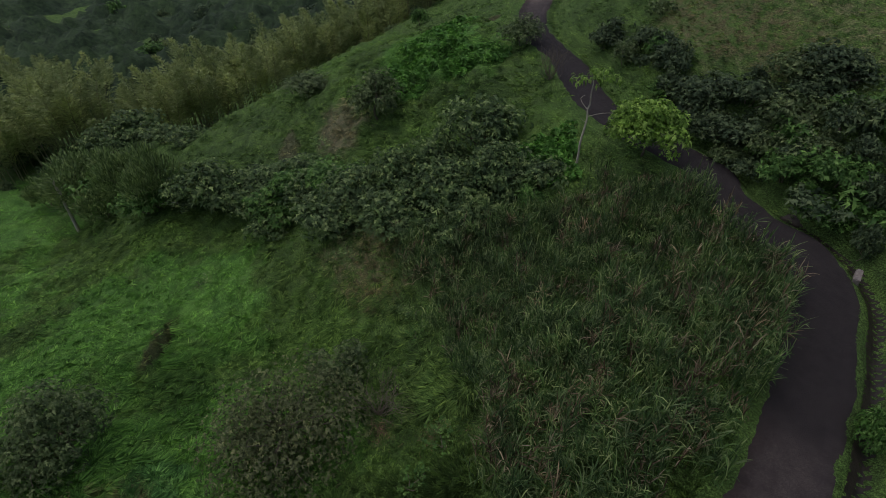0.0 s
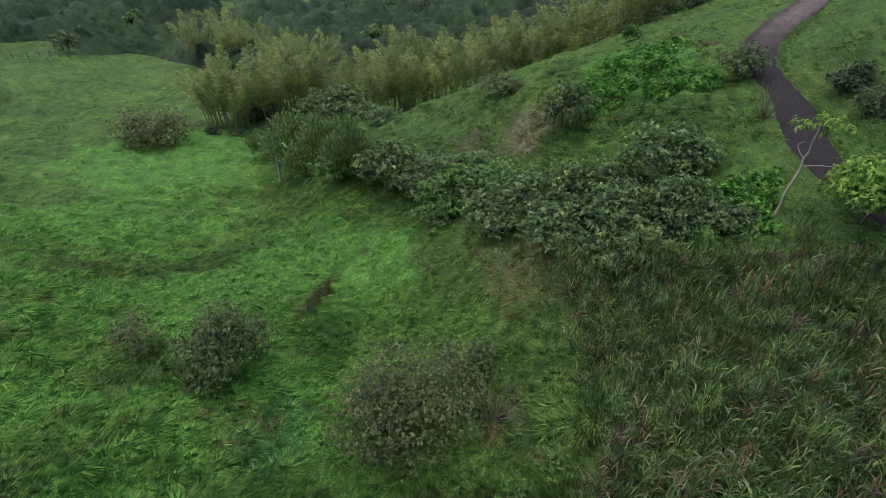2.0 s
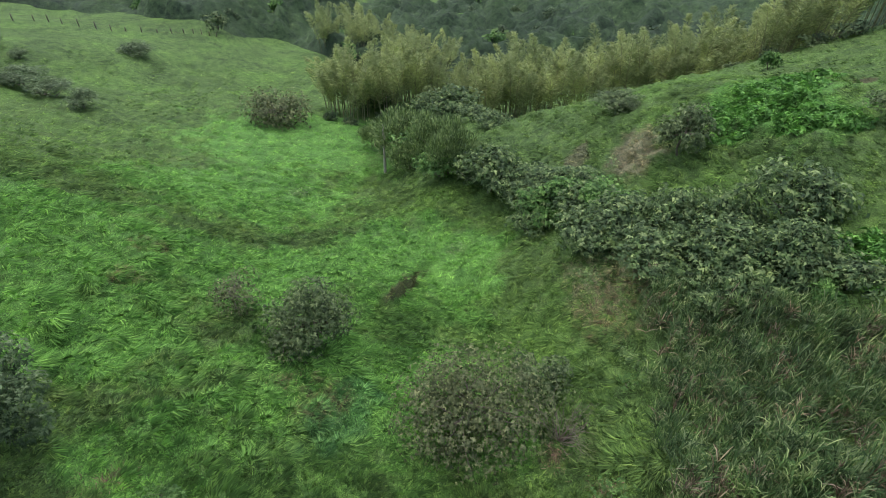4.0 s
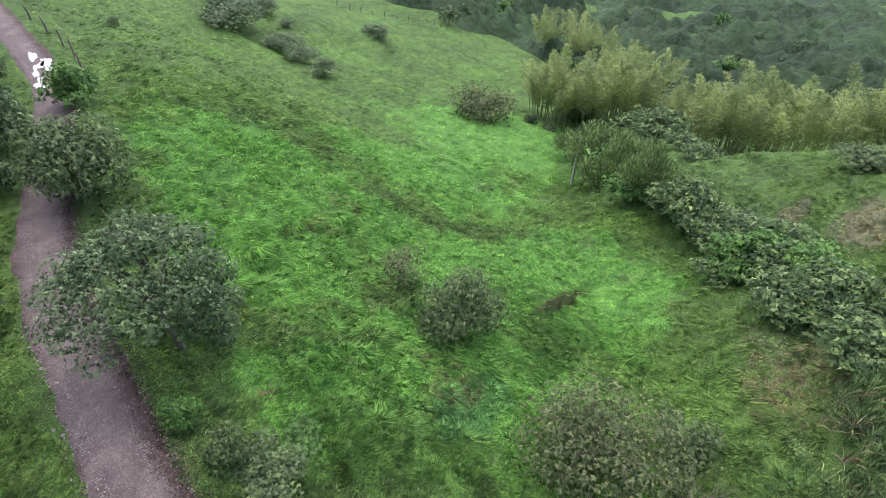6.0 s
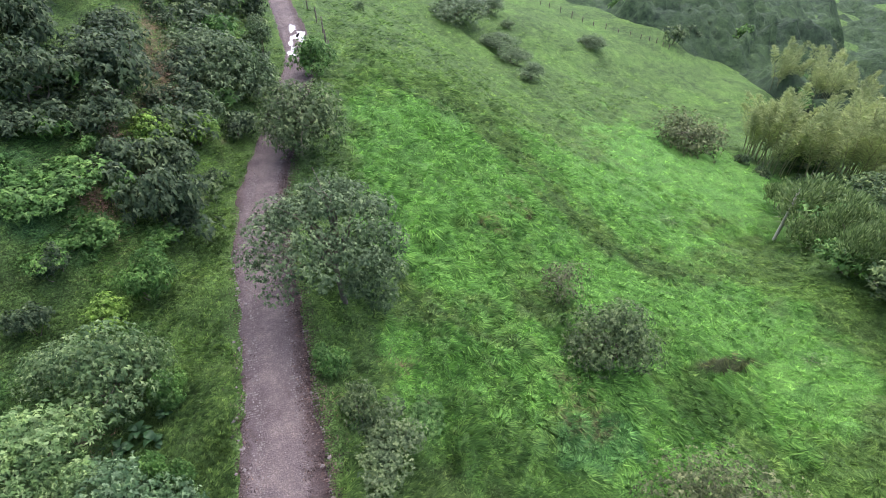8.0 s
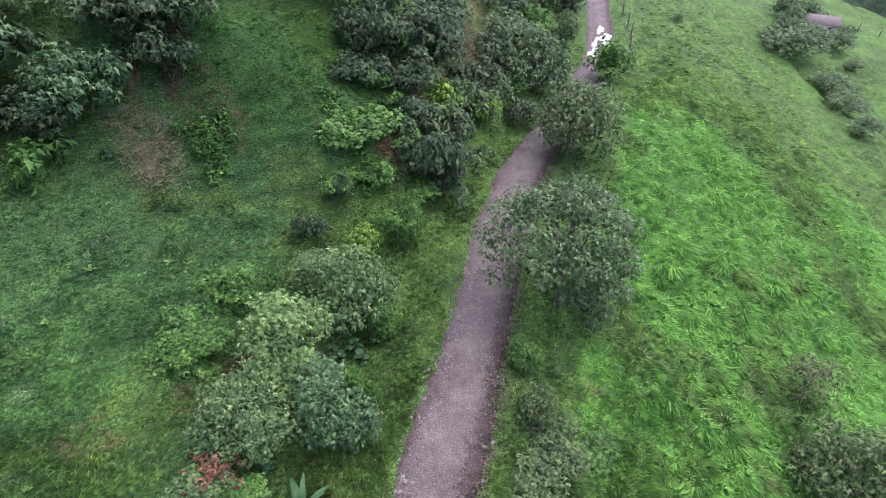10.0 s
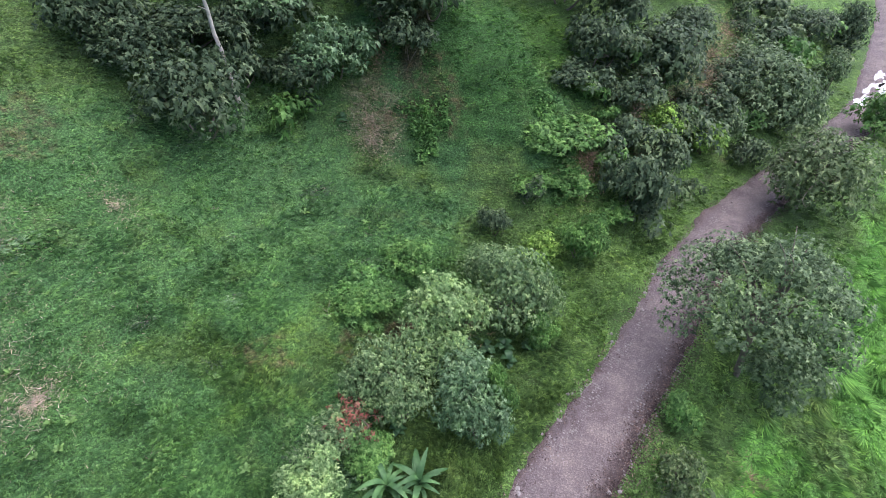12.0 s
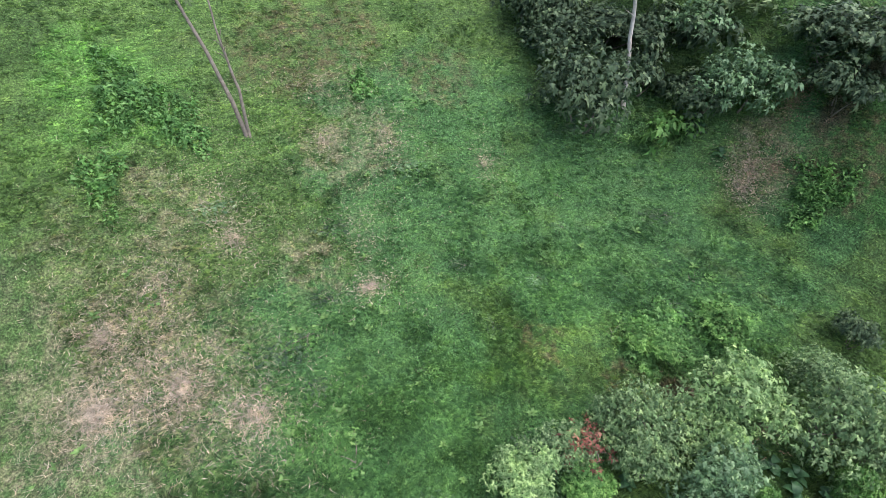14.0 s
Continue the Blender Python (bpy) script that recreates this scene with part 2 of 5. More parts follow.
def see_through(nt, b, c, share):
    t = nt.nodes.new("ShaderNodeBsdfTranslucent")
    nt.links.new(c, t.inputs[0])
    s = nt.nodes.new("ShaderNodeMixShader")
    s.inputs[0].default_value = share
    nt.links.new(b.outputs[0], s.inputs[1])
    nt.links.new(t.outputs[0], s.inputs[2])
    nt.links.new(s.outputs[0], nt.nodes["Material Output"].inputs[0])


def grass_material(name, per_blade):
    m, nt, b = material(name, 0.85)
    b.inputs["Specular IOR Level"].default_value = 0.12
    c = grass_colour(nt)
    if per_blade:
        g = nt.nodes.new("ShaderNodeNewGeometry")
        c = mix(nt, 0.9, c, ramp(nt, g.outputs["Random Per Island"], (0.0, (0.62, 0.64, 0.66)), (0.5, (1.25, 1.25, 1.22)), (0.85, (2.0, 1.9, 1.65)), (0.98, (2.9, 2.5, 2.2))), "MULTIPLY")
        see_through(nt, b, c, 0.4)
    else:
        # shade between the tufts put into the ground's colour as fine dark specks
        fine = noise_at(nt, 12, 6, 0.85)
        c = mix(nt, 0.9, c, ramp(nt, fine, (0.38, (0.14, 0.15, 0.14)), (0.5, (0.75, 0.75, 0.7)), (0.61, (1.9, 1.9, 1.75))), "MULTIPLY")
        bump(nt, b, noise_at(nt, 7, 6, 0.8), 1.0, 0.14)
    nt.links.new(c, b.inputs["Base Color"])
    return m


def leaf_material(name, dark, mid, light, rough=0.55, scale=0.9, through=0.25, drift=0.55, each=0.0):
    m, nt, b = material(name, rough)
    g = nt.nodes.new("ShaderNodeNewGeometry")
    c = ramp(nt, g.outputs["Random Per Island"], (0.0, dark), (0.55, mid), (0.95, light))
    c = mix(nt, drift, c, ramp(nt, noise_at(nt, scale, 4, 0.6), (0.36, (0.42, 0.46, 0.5)), (0.5, (1.0, 1.0, 1.0)), (0.64, (2.0, 1.85, 1.6))), "MULTIPLY")
    if each:  # one plant or plume differs from the next
        c = mix(nt, each, c, ramp(nt, nt.nodes.new("ShaderNodeObjectInfo").outputs["Random"], (0.0, (0.45, 0.5, 0.5)), (0.5, (1, 1, 1)), (1.0, (1.5, 1.4, 1.3))), "MULTIPLY")
    nt.links.new(c, b.inputs["Base Color"])
    b.inputs["Specular IOR Level"].default_value = 0.16
    see_through(nt, b, c, through)
    return m


def plain_material(name, a, b_, scale=4.0, rough=0.85, relief=0.3, metal=0.0):
    m, nt, b = material(name, rough)
    b.inputs["Metallic"].default_value = metal
    c = ramp(nt, noise_at(nt, scale, 5, 0.65, "object"), (0.3, a), (0.7, b_))
    nt.links.new(c, b.inputs["Base Color"])
    bump(nt, b, noise_at(nt, scale * 4, 5, 0.7, "object"), relief, 0.03)
    return m


def road_material():
    """Mauve-grey gravel with a pale middle, a broken edge up the hill and leaf litter down the other side."""
    m, nt, b = material("gravel_road", 0.88)
    at = nt.nodes.new("ShaderNodeAttribute")
    at.attribute_name = "across"
    rough_edge = math_node(nt, "MULTIPLY_ADD", noise_at(nt, 1.1, 6, 0.8), 1.5)
    rough_edge.node.inputs[2].default_value = -0.75
    u = math_node(nt, "ADD", at.outputs["Fac"], rough_edge)
    c = ramp(nt, noise_at(nt, 0.6, 5, 0.7), (0.3, (0.10, 0.083, 0.083)), (0.5, (0.155, 0.132, 0.130)), (0.72, (0.235, 0.20, 0.185)))
    side = math_node(nt, "MULTIPLY_ADD", u, 0.25)
    side.node.inputs[2].default_value = 0.5
    band = ramp(nt, side, (0.08, (0.55, 0.47, 0.45)), (0.2, (0.9, 0.88, 0.9)), (0.45, (1.15, 1.13, 1.1)), (0.66, (0.95, 0.93, 0.92)), (0.76, (0.5, 0.44, 0.43)), (1.0, (0.42, 0.34, 0.32)))
    c = mix(nt, 1.0, c, band, "MULTIPLY")
    v = nt.nodes.new("ShaderNodeTexVoronoi")
    v.inputs["Scale"].default_value = 24.0
    nt.links.new(nt.nodes.new("ShaderNodeNewGeometry").outputs["Position"], v.inputs["Vector"])
    c = mix(nt, 0.6, c, ramp(nt, v.outputs["Color"], (0.1, (0.5, 0.48, 0.48)), (0.6, (1.0, 1.0, 1.0)), (0.9, (1.7, 1.68, 1.68))), "MULTIPLY")
    c = mix(nt, math_node(nt, "MULTIPLY", noise_at(nt, 16, 5, 0.85), 0.5), c, (0.085, 0.066, 0.060))
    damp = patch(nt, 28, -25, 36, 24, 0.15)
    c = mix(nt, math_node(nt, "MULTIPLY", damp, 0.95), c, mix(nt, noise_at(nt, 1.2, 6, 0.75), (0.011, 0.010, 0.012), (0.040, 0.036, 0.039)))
    nt.links.new(c, b.inputs["Base Color"])
    bump(nt, b, math_node(nt, "ADD", v.outputs["Distance"], noise_at(nt, 18, 5, 0.8)), 0.8, 0.05)
    return m


MAT_GROUND = grass_material("pasture_soil_shaded", False)
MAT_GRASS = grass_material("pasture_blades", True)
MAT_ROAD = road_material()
MAT_DITCH = plain_material("ditch_bottom", (0.012, 0.010, 0.009), (0.035, 0.03, 0.026), 2.0, 0.45, 0.4)
MAT_BARK = plain_material("grey_bark", (0.10, 0.085, 0.065), (0.24, 0.21, 0.17), 6)
MAT_PALE_BARK = plain_material("pale_bark", (0.30, 0.28, 0.23), (0.52, 0.49, 0.42), 5)
MAT_OLIVE = leaf_material("olive_leaves", (0.042, 0.075, 0.030), (0.094, 0.148, 0.060), (0.18, 0.245, 0.115), scale=1.6)
MAT_GREYGREEN = leaf_material("greygreen_leaves", (0.042, 0.078, 0.034), (0.088, 0.145, 0.066), (0.185, 0.265, 0.135), scale=1.8)
MAT_DARK = leaf_material("dark_leaves", (0.024, 0.048, 0.025), (0.060, 0.102, 0.050), (0.125, 0.180, 0.092), scale=1.4)
MAT_LOOSE = leaf_material("loose_leaves", (0.05, 0.10, 0.04), (0.115, 0.20, 0.078), (0.23, 0.33, 0.15), scale=1.8)
MAT_GREEN = leaf_material("green_leaves", (0.036, 0.095, 0.022), (0.072, 0.175, 0.04), (0.15, 0.28, 0.08))
MAT_LIME = leaf_material("lime_leaves", (0.08, 0.17, 0.028), (0.17, 0.32, 0.055), (0.29, 0.46, 0.11), scale=1.8)
MAT_PALE = leaf_material("pale_leaves", (0.07, 0.14, 0.048), (0.15, 0.26, 0.09), (0.28, 0.41, 0.17), scale=1.8)
MAT_BLUISH = leaf_material("bluish_leaves", (0.040, 0.09, 0.038), (0.09, 0.172, 0.074), (0.20, 0.31, 0.165), scale=1.8)
MAT_REED = leaf_material("reed_leaves", (0.07, 0.12, 0.04), (0.15, 0.235, 0.085), (0.27, 0.37, 0.16), scale=1.2)
MAT_THICKET = leaf_material("thicket_leaves", (0.030, 0.066, 0.026), (0.086, 0.152, 0.056), (0.20, 0.285, 0.12), scale=1.1, drift=0.85)
MAT_RED = leaf_material("red_leaves", (0.10, 0.045, 0.032), (0.20, 0.075, 0.055), (0.29, 0.15, 0.10))
MAT_BAMBOO = leaf_material("bamboo_leaves", (0.22, 0.285, 0.115), (0.35, 0.43, 0.19), (0.46, 0.54, 0.27), scale=0.25, through=0.6, drift=0.3, each=0.55)
MAT_CANE = leaf_material("cane_leaves", (0.028, 0.064, 0.022), (0.070, 0.14, 0.044), (0.21, 0.285, 0.13), scale=0.8, drift=0.85)
MAT_DRY_CANE = leaf_material("dry_cane_leaves", (0.06, 0.045, 0.03), (0.16, 0.125, 0.08), (0.36, 0.31, 0.21), scale=0.5)


def canopy_material():
    m, nt, b = material("wood_canopy", 0.9)
    c = ramp(nt, noise_at(nt, 0.35, 6, 0.75), (0.35, (0.014, 0.032, 0.018)), (0.6, (0.045, 0.085, 0.038)), (0.75, (0.10, 0.15, 0.065)))
    c = mix(nt, 0.6, c, ramp(nt, noise_at(nt, 0.02, 3, 0.5), (0.4, (0.6, 0.65, 0.7)), (0.6, (1.5, 1.45, 1.2))), "MULTIPLY")
    nt.links.new(c, b.inputs["Base Color"])
    bump(nt, b, noise_at(nt, 0.9, 6, 0.75), 1.0, 0.8)
    return m


MAT_CANOPY = canopy_material()

# ================= makers =================
def mesh_of(name, verts, faces, mat, shade=False):
    """A mesh from arrays: verts n x 3, faces m x 3 or m x 4."""
    me = bpy.data.meshes.new(name)
    verts, faces = np.asarray(verts, np.float32), np.asarray(faces, np.int32)
    k = faces.shape[1]
    me.vertices.add(len(verts))
    me.vertices.foreach_set("co", verts.ravel())
    me.loops.add(faces.size)
    me.loops.foreach_set("vertex_index", faces.ravel())
    me.polygons.add(len(faces))
    me.polygons.foreach_set("loop_start", np.arange(0, faces.size, k, dtype=np.int32))
    if shade:
        me.polygons.foreach_set("use_smooth", np.ones(len(faces), bool))
    me.update(calc_edges=True)
    me.materials.append(mat)
    return me


def part(name, me, parent, label=""):
    ob = new(name, me)
    ob.parent = parent
    return tagged(ob, label) if label else ob


def thing(name, x, y, label, category, group="", turn=0.0, z=None, size=1.0):
    ob = new(name)
    ob.empty_display_size = 0.2
    ob.location = (x, y, float(land(x, y)[0]) if z is None else z)
    ob.rotation_euler = (0, 0, radians(turn))
    ob.scale = (size,) * 3
    return tagged(ob, label, category, group)


def unit(v):
    return v / np.maximum(np.linalg.norm(v, axis=-1, keepdims=True), 1e-9)


def leaves(rng, p, way, length, width, sag=0.25, fold=0.12, roll=0.35):
    """Leaf blades of two halves at points p, growing along way."""
    n = len(p)
    way = unit(way)
    side = unit(np.cross(way, np.array([0, 0, 1.0]) + roll * rng.normal(size=(n, 3))))
    up = np.cross(side, way)
    length, width = (np.asarray(v, float) * np.ones(n) for v in (length, width))
    L, W = length[:, None], width[:, None]
    mid = p + 0.5 * L * way
    tip = p + L * way - np.array([0, 0, 1.0]) * sag * L
    a, b = mid + W * side - fold * W * up * 2, mid - W * side - fold * W * up * 2
    v = np.stack([p, a, tip, b], 1).reshape(-1, 3)
    return v, np.arange(4 * n).reshape(n, 4)


def crown_points(rng, lobes, n, inner=0.22):
    """Twig ends on lobes (x, y, z, rx, ry, rz), some deeper inside, and the outward way at each."""
    lobes = np.asarray(lobes, float)
    area = (lobes[:, 3] * lobes[:, 4] * lobes[:, 5]) ** (2 / 3)
    k = rng.choice(len(lobes), n, p=area / area.sum())
    d = unit(rng.normal(size=(n, 3)) + (0, 0, 0.25))
    r = np.where(rng.random(n) < inner, rng.uniform(0.4, 0.8, n), rng.uniform(0.86, 1.12, n) * np.where(rng.random(n) < 0.08, 1.18, 1.0))
    return lobes[k, :3] + d * lobes[k, 3:] * r[:, None], d


def sprays(rng, p, out, leaf, slim, per=6, sag=0.4, face=0.75, small=False):
    """Rosettes of drooping leaves: each sits on one twig end at p and faces outward and up. Small leaves have one face."""
    n = len(p)
    nrm = unit(unit(out) * 0.8 + (0, 0, face) + 0.33 * rng.normal(size=(n, 3)))
    u = unit(np.cross(nrm, rng.normal(size=(n, 3))))
    v = np.cross(nrm, u)
    a = 2 * np.pi * np.arange(per) / per + rng.uniform(0, 6.283, (n, 1)) + 0.6 * rng.normal(size=(n, per))
    way = np.cos(a)[..., None] * u[:, None] + np.sin(a)[..., None] * v[:, None]
    side = np.cross(nrm[:, None], way)
    ln = leaf * rng.uniform(0.4, 1.3, (n, per, 1)) * rng.uniform(0.75, 1.25, (n, 1, 1))
    c = p[:, None]
    mid = c + 0.5 * ln * way + 0.13 * ln * nrm[:, None]
    tip = c + ln * way - ln * sag * rng.uniform(0.4, 1.4, (n, per, 1)) * np.array([0, 0, 1.0])
    w = ln * slim * side
    if small:
        verts = np.concatenate([c, np.stack([mid + 1.3 * w, tip - 0.5 * w], 2).reshape(n, -1, 3)], 1)
        base = np.arange(n)[:, None] * (1 + 2 * per)
        q = base + 1 + 2 * np.arange(per)[None]
        return verts.reshape(-1, 3), np.stack([np.repeat(base, per, 1), q, q + 1], -1).reshape(-1, 3)
    verts = np.concatenate([c, np.stack([mid + w, tip, mid - w], 2).reshape(n, -1, 3)], 1)
    m = 1 + 3 * per
    base = np.arange(n)[:, None] * m
    q = base + 1 + 3 * np.arange(per)[None]
    f = np.stack([np.repeat(base, per, 1), q, q + 1, q + 2], -1)
    return verts.reshape(-1, 3), f.reshape(-1, 4)


def tube(path, radii, sides=5):
    """A tapering limb along a path."""
    path, radii = np.asarray(path, float), np.asarray(radii, float)
    tan = unit(np.gradient(path, axis=0))
    ref = np.where(np.abs(tan[:, 2:3]) > 0.9, np.array([[1.0, 0, 0]]), np.array([[0, 0, 1.0]]))
    u = unit(np.cross(tan, ref))
    w = np.cross(tan, u)
    a = np.linspace(0, 2 * np.pi, sides, endpoint=False)
    ring = np.cos(a)[None, :, None] * u[:, None] + np.sin(a)[None, :, None] * w[:, None]
    v = (path[:, None] + ring * radii[:, None, None]).reshape(-1, 3)
    i, j = np.meshgrid(np.arange(len(path) - 1), np.arange(sides), indexing="ij")
    i, j = i.ravel(), j.ravel()
    f = np.stack([i * sides + j, i * sides + (j + 1) % sides, (i + 1) * sides + (j + 1) % sides, (i + 1) * sides + j], 1)
    return v, f


def joined(pieces):
    vs, fs, at = [], [], 0
    for v, f in pieces:
        vs.append(v)
        fs.append(f + at)
        at += len(v)
    return np.vstack(vs), np.vstack(fs)


def limb(rng, a, b, r0, r1, bend=0.08, n=6):
    a, b = np.asarray(a, float), np.asarray(b, float)
    t = np.linspace(0, 1, n)[:, None]
    off = rng.normal(size=(1, 3)) * np.linalg.norm(b - a) * bend
    off2 = rng.normal(size=(n, 3)) * np.linalg.norm(b - a) * bend * 0.2
    return tube(a + (b - a) * t + off * np.sin(np.pi * t) + off2 * t, np.linspace(r0, r1, n))


def bush_lobes(rng, w, h, count, low=0.25):
    """Uneven lobes that fill a crown w wide and h high, standing from low*h upward."""
    out = []
    for k in range(count):
        a, r = rng.uniform(0, 6.28), math.sqrt(rng.random()) * 0.36 * w
        zc = h * rng.uniform(low + 0.15, 0.84 - 0.32 * (r / (0.36 * w)) ** 2)
        s = w * rng.uniform(0.11, 0.22)
        out.append((r * math.cos(a), r * math.sin(a), zc, s * rng.uniform(0.9, 1.25), s * rng.uniform(0.9, 1.25), min(s * rng.uniform(0.6, 0.95), 0.9 * zc)))
    return out


MADE = {}


def bush_meshes(seed, w, h, count, n, leaf, mat, low=0.2, slim=0.30, sag=0.3, stems=3, lift=0.0, small=True):
    rng = np.random.RandomState(seed)
    lobes = bush_lobes(rng, w, h, count, low)
    if lift > 1:  # rising blades
        p, d = crown_points(rng, lobes, n)
        p[:, 2] = np.abs(p[:, 2]) + 0.03
        ln = leaf * rng.uniform(0.6, 1.3, n)
        crown = mesh_of("crown", *leaves(rng, p, d * 0.8 + rng.normal(size=d.shape) * 0.5 + (0, 0, lift), ln, ln * slim, sag), mat)
    else:
        p, d = crown_points(rng, lobes, n // 6)
        p[:, 2] = np.abs(p[:, 2]) + 0.03
        crown = mesh_of("crown", *sprays(rng, p, d, leaf, slim, small=small), mat)
    wood = []
    for k in range(stems):
        x, y, z = lobes[k % len(lobes)][:3]
        piece = [limb(rng, (rng.normal() * 0.08, rng.normal() * 0.08, -0.15), (x, y, z * 1.05), 0.02 + 0.012 * h, 0.012, 0.1, 5)]
        for j in range(2):
            q = lobes[rng.randint(len(lobes))][:3]
            piece.append(limb(rng, np.array((x, y, z)) * 0.55, q, 0.012 + 0.006 * h, 0.008, 0.12, 4))
        wood.append(mesh_of("stem", *joined(piece), MAT_BARK, True))
    return crown, wood


def bush(kind, x, y, size, label, category="bush", group="", turn=0, tall=1.0, name="bush", **spec):
    """A shrub of a kind; shrubs of one kind share their meshes."""
    if kind not in MADE:
        MADE[kind] = bush_meshes(**spec)
    crown, wood = MADE[kind]
    ob = thing(name, x, y, label, category, group, turn)
    ob.scale = (size, size, size * tall)
    part("crown", crown, ob)
    for stem in wood:
        part("stem", stem, ob)
    return ob


def tree(name, x, y, label, seed, h, w, trunk_r, n, leaf, mat, bark=None, fork=0.4, low=0.35, count=14, lean=(0, 0), slim=0.3, sag=0.35, turn=0, lobes=None):
    rng = np.random.RandomState(seed)
    ob = thing(name, x, y, label, "tree", turn=turn)
    lobes = lobes or bush_lobes(rng, w, h, count, low)
    lobes = [(a + lean[0], b + lean[1], *r) for a, b, *r in lobes]
    p, d = crown_points(rng, lobes, n // 6)
    p[:, 2] = np.abs(p[:, 2]) + 0.05
    part("crown", mesh_of("crown", *sprays(rng, p, d, leaf, slim, sag=sag, small=True), mat), ob)
    top = np.array((lean[0] * 0.5, lean[1] * 0.5, h * fork))
    part("trunk", mesh_of("trunk", *limb(rng, (0, 0, -0.25), top, trunk_r, trunk_r * 0.7, 0.05, 8), bark or MAT_BARK, True), ob)
    for lb in lobes[:10]:
        q = np.array(lb[:3])
        wood = [limb(rng, top - (0, 0, 0.05), q, trunk_r * 0.55, trunk_r * 0.15, 0.08),
                limb(rng, (top + q) / 2, q + rng.normal(size=3) * w * 0.12, trunk_r * 0.25, trunk_r * 0.08, 0.1)]
        part("branch", mesh_of("branch", *joined(wood), bark or MAT_BARK, True), ob)
    return ob

# ================= ground and road =================
def ground_sheet():
    def axis(lo, hi):
        out = np.cumsum(0.30 * 1.19 ** np.arange(1, 40))
        return np.concatenate([lo - out[::-1], np.arange(lo, hi, 0.30), hi + out])
    ax, ay = axis(-34.0, 74.0), axis(-36.0, 68.0)
    n, m = len(ax), len(ay)
    X, Y = np.meshgrid(ax, ay, indexing="ij")
    x, y = X.ravel(), Y.ravel()
    d, along = road_side(x, y)
    z = land(x, y)
    z = z - 0.12 * (1 - step(0.8, 1.3, np.abs(d)))
    i, j = np.meshgrid(np.arange(n - 1), np.arange(m - 1), indexing="ij")
    a = (i * m + j).ravel()
    return np.stack([x, y, z], 1), np.stack([a, a + m, a + m + 1, a + 1], 1)


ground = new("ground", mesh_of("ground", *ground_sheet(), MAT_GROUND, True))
tagged(ground, "green hilly pasture ground falling from a road into a valley", "ground", kind="structure")


def road_sheet():
    line = smooth_line(ROAD, 24)
    tan = unit(np.gradient(line, axis=0))
    nor = np.stack([-tan[:, 1], tan[:, 0]], 1)
    m = 19
    s = np.linspace(-1, 1, m)
    wob = grain(line[:, 0], line[:, 1], 2.5, 7)
    hill, vale = 1.52 + 0.2 * wob, 1.42 + 0.25 * grain(line[:, 0], line[:, 1], 1.8, 9)
    off = np.where(s < 0, s * hill[:, None], s * vale[:, None])
    x, y = line[:, :1] + nor[:, :1] * off, line[:, 1:] + nor[:, 1:] * off
    rut = -0.06 * np.exp(-((off + 0.85) / 0.22) ** 2) - 0.05 * np.exp(-((off - 0.65) / 0.22) ** 2)
    z = 0.05 + rut + 0.03 * grain(x, y, 0.9, 8) - 0.07 * np.abs(s)[None] ** 6
    i, j = np.meshgrid(np.arange(len(line) - 1), np.arange(m - 1), indexing="ij")
    a = (i * m + j).ravel()
    return np.stack([x.ravel(), y.ravel(), z.ravel()], 1), np.stack([a, a + 1, a + m + 1, a + m], 1), off.ravel()


verts, faces, off = road_sheet()
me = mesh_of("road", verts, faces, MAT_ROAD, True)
me.attributes.new("across", "FLOAT", "POINT").data.foreach_set("value", off.astype(np.float32))
road = new("road", me)
tagged(road, "worn grey-mauve gravel road with wheel ruts and litter", "road", kind="structure")


def ditch_sheet():
    """The dark bottom of the ditch on the outer side of the bend."""
    line = smooth_line(ROAD[15:21], 20)
    tan = unit(np.gradient(line, axis=0))
    nor = np.stack([-tan[:, 1], tan[:, 0]], 1)
    s = -2.2 + np.linspace(-0.42, 0.42, 5)
    wob = 0.10 * grain(line[:, 0], line[:, 1], 1.0, 19)[:, None]
    x, y = line[:, :1] + nor[:, :1] * (s + wob), line[:, 1:] + nor[:, 1:] * (s + wob)
    z = land(x.ravel(), y.ravel()).reshape(x.shape) + np.array((-0.02, 0.04, 0.06, 0.04, -0.02))
    i, j = np.meshgrid(np.arange(len(line) - 1), np.arange(4), indexing="ij")
    a = (i * 5 + j).ravel()
    return np.stack([x.ravel(), y.ravel(), z.ravel()], 1), np.stack([a, a + 1, a + 6, a + 5], 1)


ditch = new("ditch", mesh_of("ditch", *ditch_sheet(), MAT_DITCH, True))
tagged(ditch, "dark wet mud ditch beside the bend", "ditch", kind="structure")


# ================= quick look-up of the ground under plants =================
GX0, GY0, GSTEP, GN = -50.0, -56.0, 0.36, 600
_gx = GX0 + GSTEP * np.arange(GN)
_X, _Y = np.meshgrid(_gx, GY0 + GSTEP * np.arange(GN), indexing="ij")
GRID_D = road_side(_X.ravel(), _Y.ravel())[0].reshape(GN, GN)
GRID_Z = land(_X.ravel(), _Y.ravel()).reshape(GN, GN)


def lie(x, y):
    """Height, side of the road and slope at places near the camera."""
    u, v = np.clip((x - GX0) / GSTEP, 0, GN - 2.001), np.clip((y - GY0) / GSTEP, 0, GN - 2.001)
    i, j = u.astype(int), v.astype(int)
    a, b = u - i, v - j

    def at(g):
        return (g[i, j] * (1 - a) + g[i + 1, j] * a) * (1 - b) + (g[i, j + 1] * (1 - a) + g[i + 1, j + 1] * a) * b
    gx = (GRID_Z[i + 1, j] - GRID_Z[i, j]) / GSTEP
    gy = (GRID_Z[i, j + 1] - GRID_Z[i, j]) / GSTEP
    return at(GRID_Z), at(GRID_D), gx, gy


